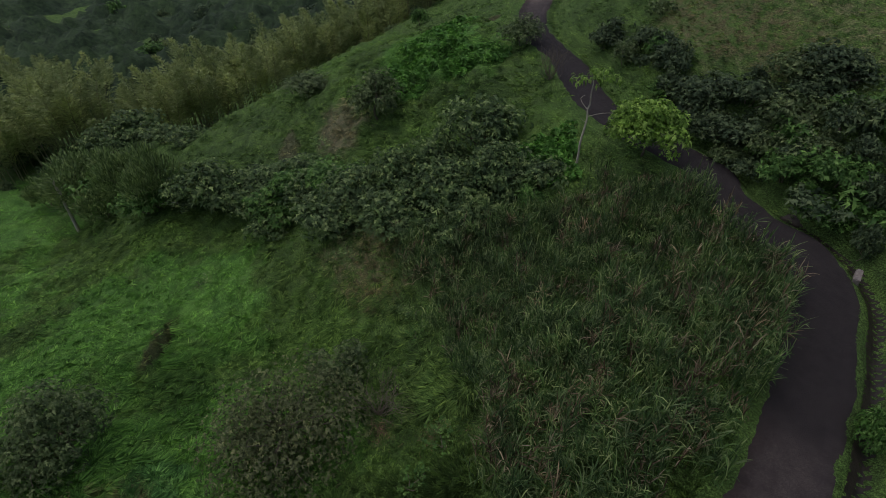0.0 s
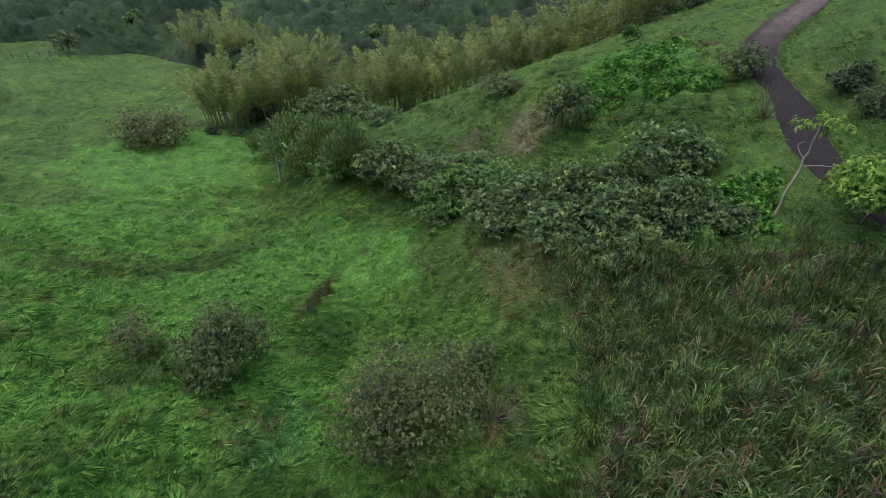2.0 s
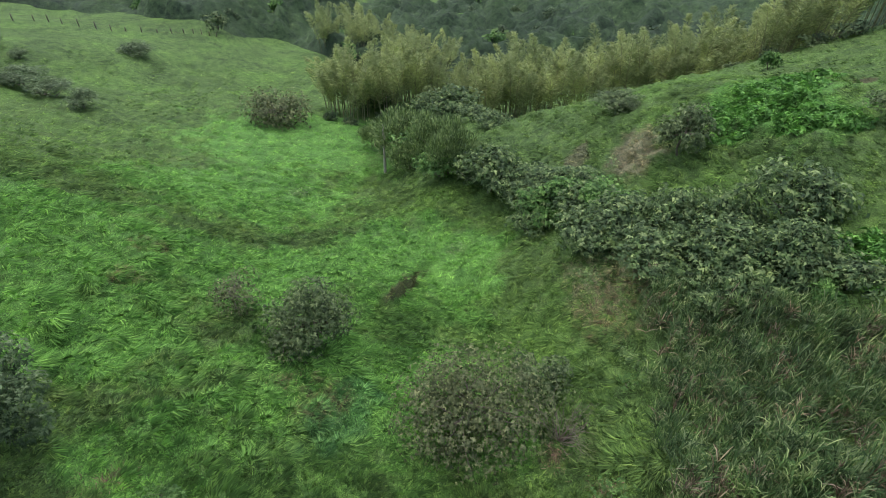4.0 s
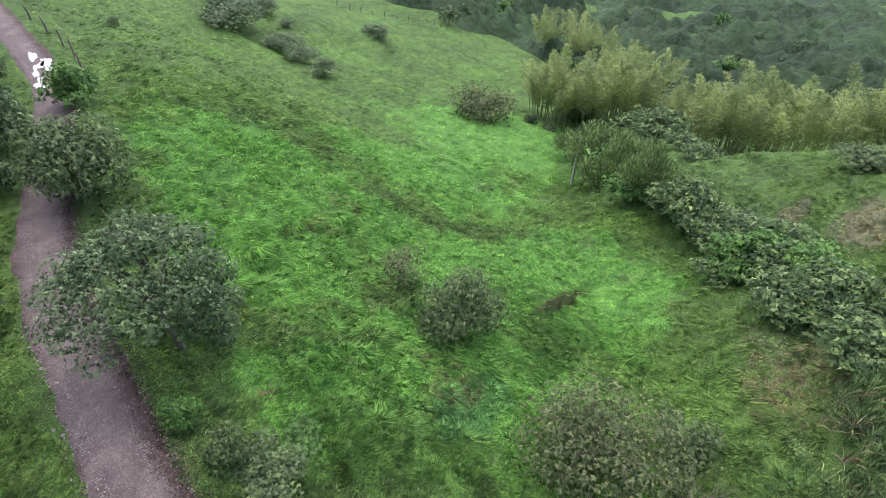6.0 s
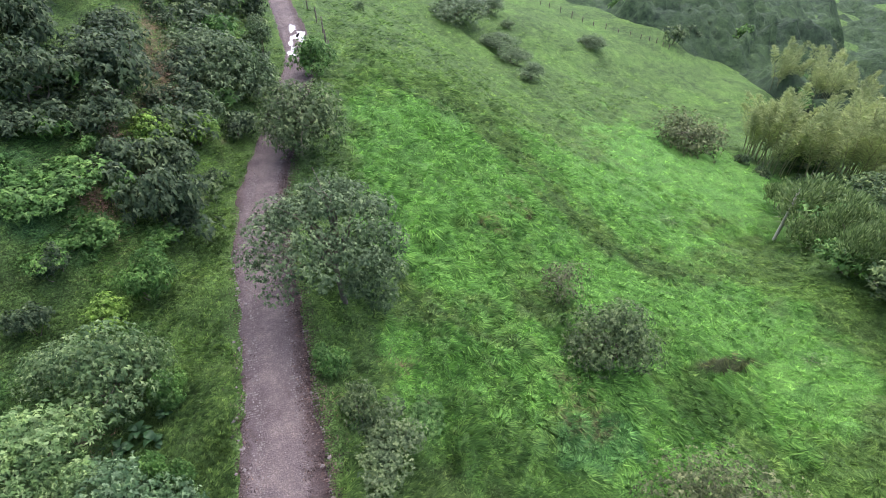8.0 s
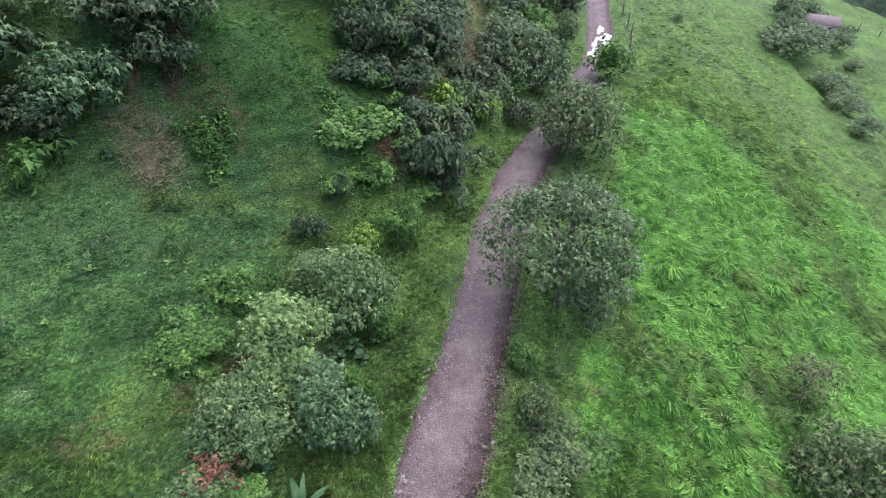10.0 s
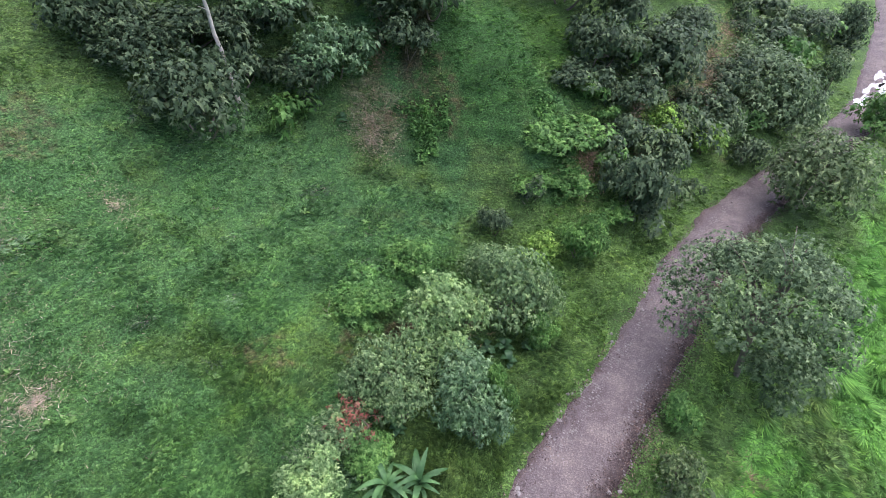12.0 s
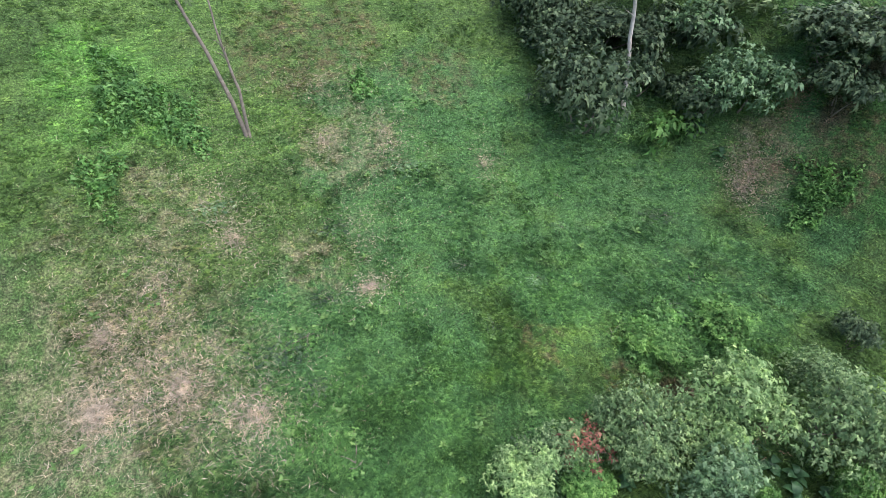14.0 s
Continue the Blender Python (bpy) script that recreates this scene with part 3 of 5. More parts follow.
def scatter(rng, n, near, far, turn_from=-152, turn_to=114):
    """Places round the eye, as dense to it at all distances."""
    r = np.exp(rng.uniform(math.log(near), math.log(far), n))
    a = np.radians(rng.uniform(turn_from, turn_to, n))
    return -r * np.sin(a), r * np.cos(a), r


def inside(x, y, corners):
    """Which places lie inside a polygon on the plan."""
    hit = np.zeros(x.shape, bool)
    for (ax, ay), (bx, by) in zip(corners, corners[1:] + corners[:1]):
        cross = ((ay > y) != (by > y)) & (x < (bx - ax) * (y - ay) / ((by - ay) or 1e-9) + ax)
        hit ^= cross
    return hit


CANE_PLOT = [(30.4, -5.0), (27.8, -9.1), (25.2, -13.6), (25.5, -18.1), (21.9, -22.0), (17.9, -21.7), (14.0, -21.8), (10.1, -18.6), (8.2, -15.1), (5.5, -9.6), (6.4, -3.4), (14.7, -5.9), (22.8, -5.6)]


def blades(rng, x, y, z, h, w, lx, ly):
    n = len(x)
    a = rng.uniform(0, 6.283, n)
    dx, dy = np.cos(a) * w, np.sin(a) * w
    v = np.empty((n, 3, 3), np.float32)
    v[:, 0] = np.stack([x - dx, y - dy, z - 0.03], 1)
    v[:, 1] = np.stack([x + dx, y + dy, z - 0.03], 1)
    v[:, 2] = np.stack([x + lx, y + ly, z + h], 1)
    return v.reshape(-1, 3), np.arange(3 * n).reshape(n, 3)


def tufts(rng, p, h, reach, lean, per=6):
    """Tufts of thin blades that rise from one point and arch outward."""
    n = len(p)
    a = 2 * np.pi * np.arange(per) / per + rng.uniform(0, 6.283, (n, 1)) + 0.4 * rng.normal(size=(n, per))
    way = np.stack([np.cos(a), np.sin(a), np.zeros_like(a)], -1)
    side = np.stack([-np.sin(a), np.cos(a), np.zeros_like(a)], -1)
    k = rng.uniform(0.5, 1.25, (n, per, 1))
    out, up = reach[:, None, None] * k, (h[:, None] * rng.uniform(0.45, 1.2, (n, per)))[..., None] * np.array([0, 0, 1.0])
    c = p[:, None]
    mid = c + 0.45 * out * way + 0.75 * up + side * out * rng.uniform(0.10, 0.2, (n, per, 1)) + 0.3 * lean[:, None]
    tip = c + out * way + up * rng.uniform(0.4, 1.1, (n, per, 1)) + lean[:, None]
    v = np.concatenate([c, np.stack([mid, tip], 2).reshape(n, -1, 3)], 1)
    base = np.arange(n)[:, None] * (1 + 2 * per)
    q = base + 1 + 2 * np.arange(per)[None]
    return v.reshape(-1, 3), np.stack([np.repeat(base, per, 1), q, q + 1], -1).reshape(-1, 3)


def pasture_grass(seed, n, near, far, broad, turn_from, turn_to):
    rng = np.random.RandomState(seed)
    x, y, r = scatter(rng, n, near, far, turn_from, turn_to)
    z, d, gx, gy = lie(x, y)
    scarp = (np.abs((y - 11.8) * 0.997 - (x - 24.2) * 0.07) < 0.25) & (x > 24.4) & (x < 34.6)
    keep = ~scarp & (np.abs(d) > 1.55 + 0.3 * grain(x, y, 1.2, 21) + 0.15 * (d > 0) + 0.4 * rng.random(n)) & ~(inside(x, y, CANE_PLOT) & (rng.random(n) < 0.75))
    x, y, r, z, d, gx, gy = (q[keep] for q in (x, y, r, z, d, gx, gy))
    n = len(x)
    # tussocks, and lips along the contours where cattle have trodden the slope
    lump = np.where(d > 0, 1.4 * tussocks(x, y), 0.75 * grain(x, y, 1.7, 2, 2)) + 0.4 * grain(x, y, 0.8, 11, 2)
    lips = np.sin(z * 8.5 + 3.0 * grain(x, y, 7, 14, 2)) * (d > 0)
    tuft = np.clip(0.40 + 0.62 * lump + 0.26 * lips + 0.22 * grain(x, y, 5, 12, 2), 0.0, 1.35)
    brow = step(3, 8, d) * (1 - step(26, 34, d)) * step(18, 26, y)
    h = np.where(d > 0, 0.05 + 0.11 * tuft + 0.05 * brow * tuft, 0.06 + 0.10 * tuft)
    h = h * rng.uniform(0.6, 1.2, n)
    s = np.hypot(r, 18)
    reach = (0.05 + 0.0058 * s) * rng.uniform(0.7, 1.3, n) * broad * np.where(d > 0, 1.0, 0.7)
    sw = grain(x, y, 2.2, 13, 2) * 3.5
    lean = 1.2 * h
    lx = lean * (-gx * 0.7 + 0.6 * np.cos(sw) + rng.normal(size=n) * 0.3)
    ly = lean * (-gy * 0.7 + 0.6 * np.sin(sw) + rng.normal(size=n) * 0.3)
    return tufts(rng, np.stack([x, y, z + 0.01], 1), h, reach, np.stack([lx, ly, 0 * lx], 1))


for seed, n, near, far, broad, a0, a1, words in ((41, 110000, 6.5, 60, 1.0, -152, 114, "tussocky bright green pasture grass on the slopes"), (42, 30000, 40, 150, 1.0, -152, 0, "grazed green grass on the far pasture"),
                                                 (43, 60000, 7.0, 36, 0.8, -8, 114, "low leafy carpet of grass and herbs above the road")):
    grass = new("pasture_grass", mesh_of("pasture_grass", *pasture_grass(seed, n, near, far, broad, a0, a1), MAT_GRASS))
    tagged(grass, words, "grass", kind="stuff")


def tussock_grass(seed, n):
    """Old tussocks on the slope below the road: domes of blades that arch over and hang down all round."""
    rng = np.random.RandomState(seed)
    x, y, r = scatter(rng, n, 14, 75, -112, -6)
    z, d, gx, gy = lie(x, y)
    thick = 0.35 + 0.5 * grain(x, y, 8, 23, 2) + 0.5 * step(14, 22, y) * (1 - step(48, 60, y))
    keep = (d > 4.5) & (rng.random(n) < thick) & ~inside(x, y, CANE_PLOT)
    x, y, z, gx, gy, r = (q[keep] for q in (x, y, z, gx, gy, r))
    n, per = len(x), 110
    size = (rng.uniform(0.28, 0.62, n) * (0.8 + 0.006 * r))[:, None, None]
    up = np.abs(rng.normal(size=(n, per))) * 0.8 + 0.02
    a = rng.uniform(0, 6.283, (n, per))
    nrm = unit(np.stack([np.cos(a), np.sin(a), up], -1))
    flow = np.stack([np.cos(a), np.sin(a), -0.35 - 0 * a], -1) + 0.22 * rng.normal(size=(n, per, 3)) - np.stack([gx, gy, 0 * gx], -1)[:, None] * 0.5
    side = unit(np.cross(nrm, flow))
    c = np.stack([x, y, z - 0.05], -1)[:, None] + nrm * size * (1, 1, 0.75)
    ln = size * rng.uniform(0.4, 0.95, (n, per, 1))
    w = ln * rng.uniform(0.05, 0.10, (n, per, 1))
    v = np.stack([c - side * w, c + side * w, c + flow * ln], 2)
    return v.reshape(-1, 3), np.arange(v.size // 3).reshape(-1, 3)


tagged(new("tussock_grass", mesh_of("tussock_grass", *tussock_grass(45, 6500), MAT_GRASS)), "rounded hanging tussocks of fresh green grass on the slope", "grass", kind="stuff")


def straw_heap(x, y, rx, ry, n, name, label, mat, lift=0.0):
    rng = np.random.RandomState(int(abs(x * 7 + y * 13)) + 5)
    a, q = rng.uniform(0, 6.28, n), np.abs(rng.normal(size=n)) * 0.8
    k = rng.randint(0, 9, n)
    px, py = x + rx * q * np.cos(a) + 0.15 * rx * np.cos(k * 2.4), y + ry * q * np.sin(a) + 0.15 * ry * np.sin(k * 2.4)
    z = lie(px, py)[0]
    ob = new(name, mesh_of(name, *blades(rng, px, py, z + 0.05 + (0.12 + lift) * rng.random(n), rng.uniform(-0.04, 0.12, n), rng.uniform(0.005, 0.013, n), rng.normal(size=n) * 0.17, rng.normal(size=n) * 0.17), mat))
    return tagged(ob, label, "dry grass", kind="stuff")


MAT_STRAW = leaf_material("straw", (0.20, 0.165, 0.11), (0.36, 0.305, 0.22), (0.50, 0.44, 0.34), 0.8, 3.0, 0.1)
MAT_RUST = leaf_material("dead_leaves", (0.11, 0.07, 0.048), (0.215, 0.145, 0.098), (0.35, 0.26, 0.18), 0.8, 3.0, 0.1)
for x, y, rx, ry, n in [(-17.9, -6.8, 1.0, 1.0, 700), (-19.2, -4.6, 1.3, 0.9, 600), (-15.0, -7.0, 1.7, 1.5, 1400), (-18.1, 3.7, 0.6, 0.9, 350), (-15.3, -4.3, 1.8, 1.3, 1000),
                        (-16.8, 23.7, 1.6, 0.9, 900), (-21.1, -1.5, 1.5, 1.2, 500), (-13.4, -1.8, 1.6, 1.2, 500), (-24.3, 6.7, 1.8, 1.6, 700), (-22.2, 11.2, 1.0, 0.8, 250), (-24.9, 3.6, 1.3, 1.5, 500)]:
    straw_heap(x, y, rx, ry, int(n * 2.4), "dry_straw", "pale dry straw lying in short grass", MAT_STRAW)
for x, y, rx, ry, n in [(14.2, 13.2, 0.9, 0.7, 500), (5.9, 15.0, 0.7, 0.6, 350), (2.9, 13.0, 0.6, 0.6, 300), (12.0, -6.1, 0.6, 0.6, 300), (13.1, -3.5, 0.6, 0.6, 300), (14.8, -1.2, 0.9, 0.6, 350),
                        (-8.3, 13.8, 0.8, 0.8, 350), (-15.4, 26.0, 0.8, 1.4, 500), (-2.8, 30.9, 1.0, 1.6, 700), (0.3, 41.1, 1.4, 3.2, 1600), (-17.2, 26.1, 0.7, 1.6, 600),
                        (-1.8, 37.4, 1.1, 2.0, 1100), (-4.7, 27.8, 1.1, 2.0, 1100), (-3.4, 38.4, 1.1, 2.0, 1100), (-17.2, 25.8, 1.1, 2.0, 1100), (4.8, 57.8, 1.1, 2.0, 1100), (0.1, 48.7, 1.1, 2.0, 1100), (-0.6, 45.0, 1.1, 2.0, 1100), (-5.3, 27.8, 1.1, 2.0, 1100)]:
    straw_heap(x, y, rx, ry, n, "dead_leaf_litter", "reddish brown dead leaves heaped in the grass", MAT_RUST)


for x, y, rx, ry, n, lift in [(-0.3, 45.1, 1.3, 3.0, 2600, 2.2), (-0.4, 39.5, 1.2, 2.6, 2200, 2.4), (-4.7, 27.5, 0.8, 1.2, 1200, 0.8), (-17.0, 25.2, 0.8, 1.8, 1400, 1.2), (-15.9, 24.2, 0.9, 0.7, 700, 0.4), (-3.4, 32.4, 0.8, 1.4, 900, 1.6), (-6.3, 15.3, 0.6, 0.8, 500, 1.2)]:
    straw_heap(x, y, rx, ry, n, "dead_fern", "hanging brown dead fern fronds among bushes", MAT_RUST, lift)
for x, y, rx, ry, n in [(-17.5, -5.5, 5.5, 4.0, 3600), (-13.5, -2.5, 3.5, 3.0, 1600), (-22.5, -2.0, 4.0, 3.0, 1500), (-20.5, 4.0, 3.5, 3.5, 900), (-28.0, 4.0, 2.5, 4.5, 1200), (-16.5, 23.2, 1.4, 0.7, 900)]:
    straw_heap(x, y, rx, ry, int(n * 1.7), "dry_straw", "thin scatter of dry stalks over green grass", MAT_STRAW)


def road_litter(seed, n):
    """Dead leaves and crumbs of earth on the valley side of the gravel."""
    rng = np.random.RandomState(seed)
    line = smooth_line(ROAD[5:14], 40)
    i = rng.randint(0, len(line) - 1, n)
    tan = unit(line[i + 1] - line[i])
    off = np.where(rng.random(n) < 0.86, rng.normal(1.25, 0.3, n), rng.normal(-1.4, 0.2, n))
    p = line[i] + np.stack([-tan[:, 1], tan[:, 0]], 1) * off[:, None]
    return blades(rng, p[:, 0], p[:, 1], np.full(n, 0.05), rng.uniform(0.0, 0.05, n), rng.uniform(0.012, 0.035, n), rng.normal(size=n) * 0.06, rng.normal(size=n) * 0.06)


MAT_LITTER = leaf_material("road_litter", (0.025, 0.018, 0.017), (0.07, 0.05, 0.046), (0.17, 0.125, 0.105), 0.9, 3.0, 0.05)
litter = new("leaf_litter", mesh_of("leaf_litter", *road_litter(44, 20000), MAT_LITTER))
tagged(litter, "dark dead leaves and crumbs along the gravel edge", "litter", kind="stuff")

# ================= shrubs and trees =================
KINDS = {
    "olive": dict(w=4.0, h=3.6, count=22, n=6000, leaf=0.165, mat=MAT_OLIVE, slim=0.32),
    "greygreen": dict(w=4.0, h=3.6, count=20, n=6000, leaf=0.17, mat=MAT_GREYGREEN, slim=0.3),
    "dark": dict(w=4.0, h=3.6, count=18, n=5000, leaf=0.21, mat=MAT_DARK, slim=0.32),
    "green": dict(w=4.0, h=3.6, count=16, n=4600, leaf=0.24, mat=MAT_GREEN, slim=0.24),
    "lime": dict(w=4.0, h=3.6, count=16, n=4800, leaf=0.22, mat=MAT_LIME, slim=0.24),
    "bluish": dict(w=4.0, h=3.6, count=16, n=5000, leaf=0.22, mat=MAT_BLUISH, slim=0.26),
    "pale": dict(w=4.0, h=3.6, count=16, n=5000, leaf=0.22, mat=MAT_PALE, slim=0.22),
    "reedy": dict(w=4.0, h=3.6, count=20, n=3600, leaf=0.34, mat=MAT_REED, slim=0.12, lift=1.3, sag=0.15),
    "thicket": dict(w=4.0, h=3.6, count=22, n=5000, leaf=0.23, mat=MAT_THICKET, slim=0.30),
    "red": dict(w=4.0, h=3.8, count=14, n=900, leaf=0.24, mat=MAT_RED, slim=0.22),
}
for kind in ("greygreen", "pale", "bluish", "green", "red"):  # the same with small leaves, for the hedge close to the eye
    KINDS["fine_" + kind] = dict(KINDS[kind], n=11000, leaf=KINDS[kind]["leaf"] * 0.72)
KINDS["fine_greygreen"]["mat"] = MAT_LOOSE
for kind in ("olive", "greygreen", "dark", "bluish", "pale", "thicket"):  # the same for large bushes, whose leaves are no larger
    KINDS["big_" + kind] = dict(KINDS[kind], n=int(KINDS[kind]["n"] * 1.6), leaf=KINDS[kind]["leaf"] * 0.8, count=KINDS[kind]["count"] + 8)
for number, spec in enumerate(KINDS.values()):
    spec["seed"] = 50 + number


def shrubs(kind, rows, label, group="", name="shrub", category="shrub"):
    """Shrubs of one kind; each row: x, y, width, height. Three shapes of each kind take turns."""
    for k, (x, y, w, h) in enumerate(rows):
        spec = dict(KINDS[kind])
        spec["seed"] += 100 * (k % 3)
        ob = bush(kind + str(k % 3), x, y, w / 4.0, label, category, group, turn=(k * 77) % 360, tall=(h / 3.6) / (w / 4.0), name=name, **spec)
        ob.location.z -= 0.08 * h


shrubs("olive", [(20.5, 0.3, 3.7, 3.1)], "low olive green bush in the pasture", "", "shrub", "shrub")
shrubs("big_greygreen", [(65.1, 86.5, 6.6, 3.6), (68.1, 96.6, 7.9, 3.7), (69.1, 104.5, 9.4, 4.2), (104.0, 112.1, 9.2, 4.1), (65.3, 117.5, 15.2, 6.9), (79.0, 125.7, 7.9, 4.2)], "grey-green bushy tree on the far pasture", "trees on the far pasture", "bushy_tree", "tree")
shrubs("greygreen", [(79.5, 117.0, 4.5, 2.6), (29.5, 84.4, 1.8, 1.9)], "grey-green bushy tree on the far pasture", "trees on the far pasture", "bushy_tree", "tree")
shrubs("big_olive", [(63.8, -2.0, 6.7, 3.0)], "olive green bush on the grassy knoll", "", "shrub", "shrub")
shrubs("olive", [(61.7, -3.1, 2.3, 1.3)], "olive green bush on the grassy knoll", "", "shrub", "shrub")
shrubs("green", [(80.2, -19.9, 3.5, 3.0)], "leafy green bush on the knoll top", "", "shrub", "shrub")
shrubs("reedy", [(75.6, 36.3, 4.9, 5.8), (72.6, 31.3, 7.2, 7.8), (68.6, 26.4, 10.4, 8.9), (57.9, 19.5, 7.1, 8.5), (53.7, 15.9, 5.8, 8.1), (61.3, 24.0, 7.0, 6.3), (56.1, 13.6, 4.5, 3.1)], "tall reedy green clump in the gully thicket", "shrubs in the gully", "shrub", "shrub")
shrubs("big_thicket", [(81.6, 23.5, 10.3, 6.3), (87.6, 29.1, 9.1, 5.5), (90.9, 34.6, 9.7, 5.1), (74.2, 18.2, 5.5, 2.8), (48.7, 5.0, 5.4, 3.0), (44.8, 0.3, 6.7, 3.6), (36.1, -7.2, 5.5, 4.2), (35.5, -13.5, 6.5, 4.7), (35.1, -9.7, 5.2, 4.7), (45.6, 3.8, 6.7, 3.5), (42.3, -0.4, 6.3, 3.3), (36.6, -4.3, 5.7, 3.7), (53.0, 12.6, 7.4, 4.0)], "olive green shrub in the gully thicket", "shrubs in the gully", "shrub", "shrub")
shrubs("thicket", [(41.2, 4.4, 4.2, 2.9)], "olive green shrub in the gully thicket", "shrubs in the gully", "shrub", "shrub")
shrubs("big_thicket", [(103.6, 47.1, 11.2, 5.7), (101.4, 49.3, 7.0, 3.6), (70.1, 14.4, 5.2, 2.6), (50.0, 10.0, 8.0, 6.3), (47.6, 6.5, 5.7, 4.2), (45.8, 3.1, 7.1, 3.9), (37.0, -4.0, 6.8, 3.9), (36.5, -1.3, 6.4, 3.3), (31.9, -6.2, 6.1, 3.1), (31.0, -10.0, 5.8, 3.3), (30.1, -13.1, 5.0, 3.9), (28.3, -9.4, 4.7, 2.4), (33.0, -8.5, 5.1, 3.3), (47.9, 7.3, 6.3, 3.9), (35.2, -2.1, 5.6, 2.9), (32.5, -5.8, 5.8, 3.1), (31.5, -9.9, 5.2, 3.3)], "dark green shrub in the gully thicket", "shrubs in the gully", "shrub", "shrub")
shrubs("thicket", [(28.2, -15.3, 3.6, 2.7), (27.9, -11.3, 4.6, 2.3), (29.3, -12.5, 4.5, 3.4)], "dark green shrub in the gully thicket", "shrubs in the gully", "shrub", "shrub")
shrubs("green", [(43.7, 0.7, 7.1, 3.6), (40.5, -2.7, 5.9, 3.3), (42.3, 3.3, 5.6, 3.4), (26.9, -13.9, 2.4, 1.6), (63.9, 22.9, 10.1, 6.1), (53.7, 16.5, 7.4, 4.9), (74.2, 31.1, 7.9, 6.1)], "leafy green shrub in the gully thicket", "shrubs in the gully", "shrub", "shrub")
shrubs("big_olive", [(47.4, -21.7, 4.9, 3.1)], "olive green tree-like bush beside the road", "", "shrub", "shrub")
shrubs("big_dark", [(23.9, -32.3, 4.8, 2.7)], "dark green shrub on the roadside bank", "shrubs on the south bank", "shrub", "shrub")
shrubs("dark", [(33.2, -27.2, 3.7, 3.2), (30.9, -26.5, 3.2, 1.8), (28.8, -27.7, 4.3, 2.3), (26.7, -29.1, 4.1, 2.6), (24.6, -27.7, 4.3, 2.4), (20.3, -30.1, 3.5, 3.3), (41.9, -27.4, 3.4, 2.4), (14.0, -26.3, 1.7, 2.5), (30.0, -25.8, 2.4, 1.1), (15.9, -28.0, 2.3, 3.2), (27.8, -26.3, 3.5, 2.4), (25.7, -26.7, 3.4, 1.9), (36.7, -28.4, 3.5, 2.6), (23.8, -31.2, 3.8, 2.1), (22.1, -26.5, 2.8, 1.5), (20.2, -27.9, 2.9, 2.0), (18.1, -29.1, 2.4, 2.4)], "dark green shrub on the roadside bank", "shrubs on the south bank", "shrub", "shrub")
shrubs("olive", [(26.2, -31.4, 4.3, 2.6), (23.1, -29.3, 4.5, 3.0), (23.9, -26.4, 3.3, 1.8), (22.7, -28.0, 3.5, 2.1), (37.8, -26.6, 2.7, 2.3), (20.4, -28.6, 3.2, 2.0)], "olive green shrub on the roadside bank", "shrubs on the south bank", "shrub", "shrub")
shrubs("green", [(20.1, -26.7, 3.9, 2.5), (18.1, -28.0, 4.0, 2.6), (16.5, -26.6, 3.3, 1.7), (18.3, -26.8, 2.5, 1.3), (5.7, -18.0, 1.6, 2.4)], "fresh green leafy shrub on the bank", "shrubs on the south bank", "shrub", "shrub")
shrubs("fine_pale", [(-7.2, 14.3, 4.2, 3.1), (-6.7, 12.8, 2.9, 2.2), (-7.8, 6.2, 2.6, 1.5)], "pale green glossy bush above the road", "", "shrub", "shrub")
shrubs("lime", [(-5.3, 21.4, 2.1, 1.7)], "light green glossy bush above the road", "", "shrub", "shrub")
shrubs("fine_bluish", [(-4.9, 11.2, 3.3, 3.2), (-3.8, 10.6, 2.4, 3.2), (-6.1, 12.8, 2.5, 1.7)], "bluish green leafy bush above the road", "", "shrub", "shrub")
shrubs("fine_greygreen", [(-8.2, 8.1, 2.3, 1.4), (-7.8, 10.9, 3.2, 3.4), (-5.1, 16.8, 4.2, 4.3), (-6.6, 10.1, 2.5, 2.7), (-8.4, 9.9, 2.1, 1.9), (-7.1, 18.5, 2.7, 2.3), (-3.9, 17.4, 2.2, 3.6)], "loose grey-green bush above the road", "", "shrub", "shrub")
shrubs("red", [(-7.7, 8.6, 2.6, 1.7)], "sprays of red leaves above a green bush", "", "shrub", "shrub")
shrubs("fine_green", [(-3.4, 22.6, 2.8, 2.9), (-7.0, 8.0, 2.1, 1.3), (-3.7, 11.9, 1.7, 3.2), (-3.3, 15.9, 1.7, 2.2), (-10.0, 17.3, 2.9, 1.7), (-10.5, 13.5, 2.4, 1.4)], "fresh green broad-leaved bush at the road", "", "shrub", "shrub")
shrubs("dark", [(-8.1, 21.9, 1.8, 2.3), (-6.9, 24.2, 1.5, 2.0)], "small dark sapling in the grass", "", "shrub", "shrub")
shrubs("big_dark", [(-3.7, 36.9, 6.3, 5.0), (-6.8, 33.8, 4.6, 4.3), (9.9, 63.4, 4.6, 5.6), (-2.2, 43.3, 4.7, 3.7)], "dark green bush on the steep bank", "shrubs on the north bank", "shrub", "shrub")
shrubs("dark", [(-2.1, 27.1, 3.9, 5.1), (-4.1, 33.1, 4.0, 3.3), (3.6, 37.6, 2.9, 2.8), (-6.8, 31.3, 3.6, 2.3), (-3.5, 30.6, 2.9, 2.4), (6.1, 58.0, 4.3, 3.3), (0.8, 42.2, 4.3, 3.6), (-1.2, 31.5, 3.0, 3.1), (-0.0, 38.4, 4.1, 3.0)], "dark green bush on the steep bank", "shrubs on the north bank", "shrub", "shrub")
shrubs("lime", [(-1.9, 33.6, 3.1, 2.5), (0.5, 35.7, 3.2, 2.6)], "light yellow-green bush on the steep bank", "shrubs on the north bank", "shrub", "shrub")
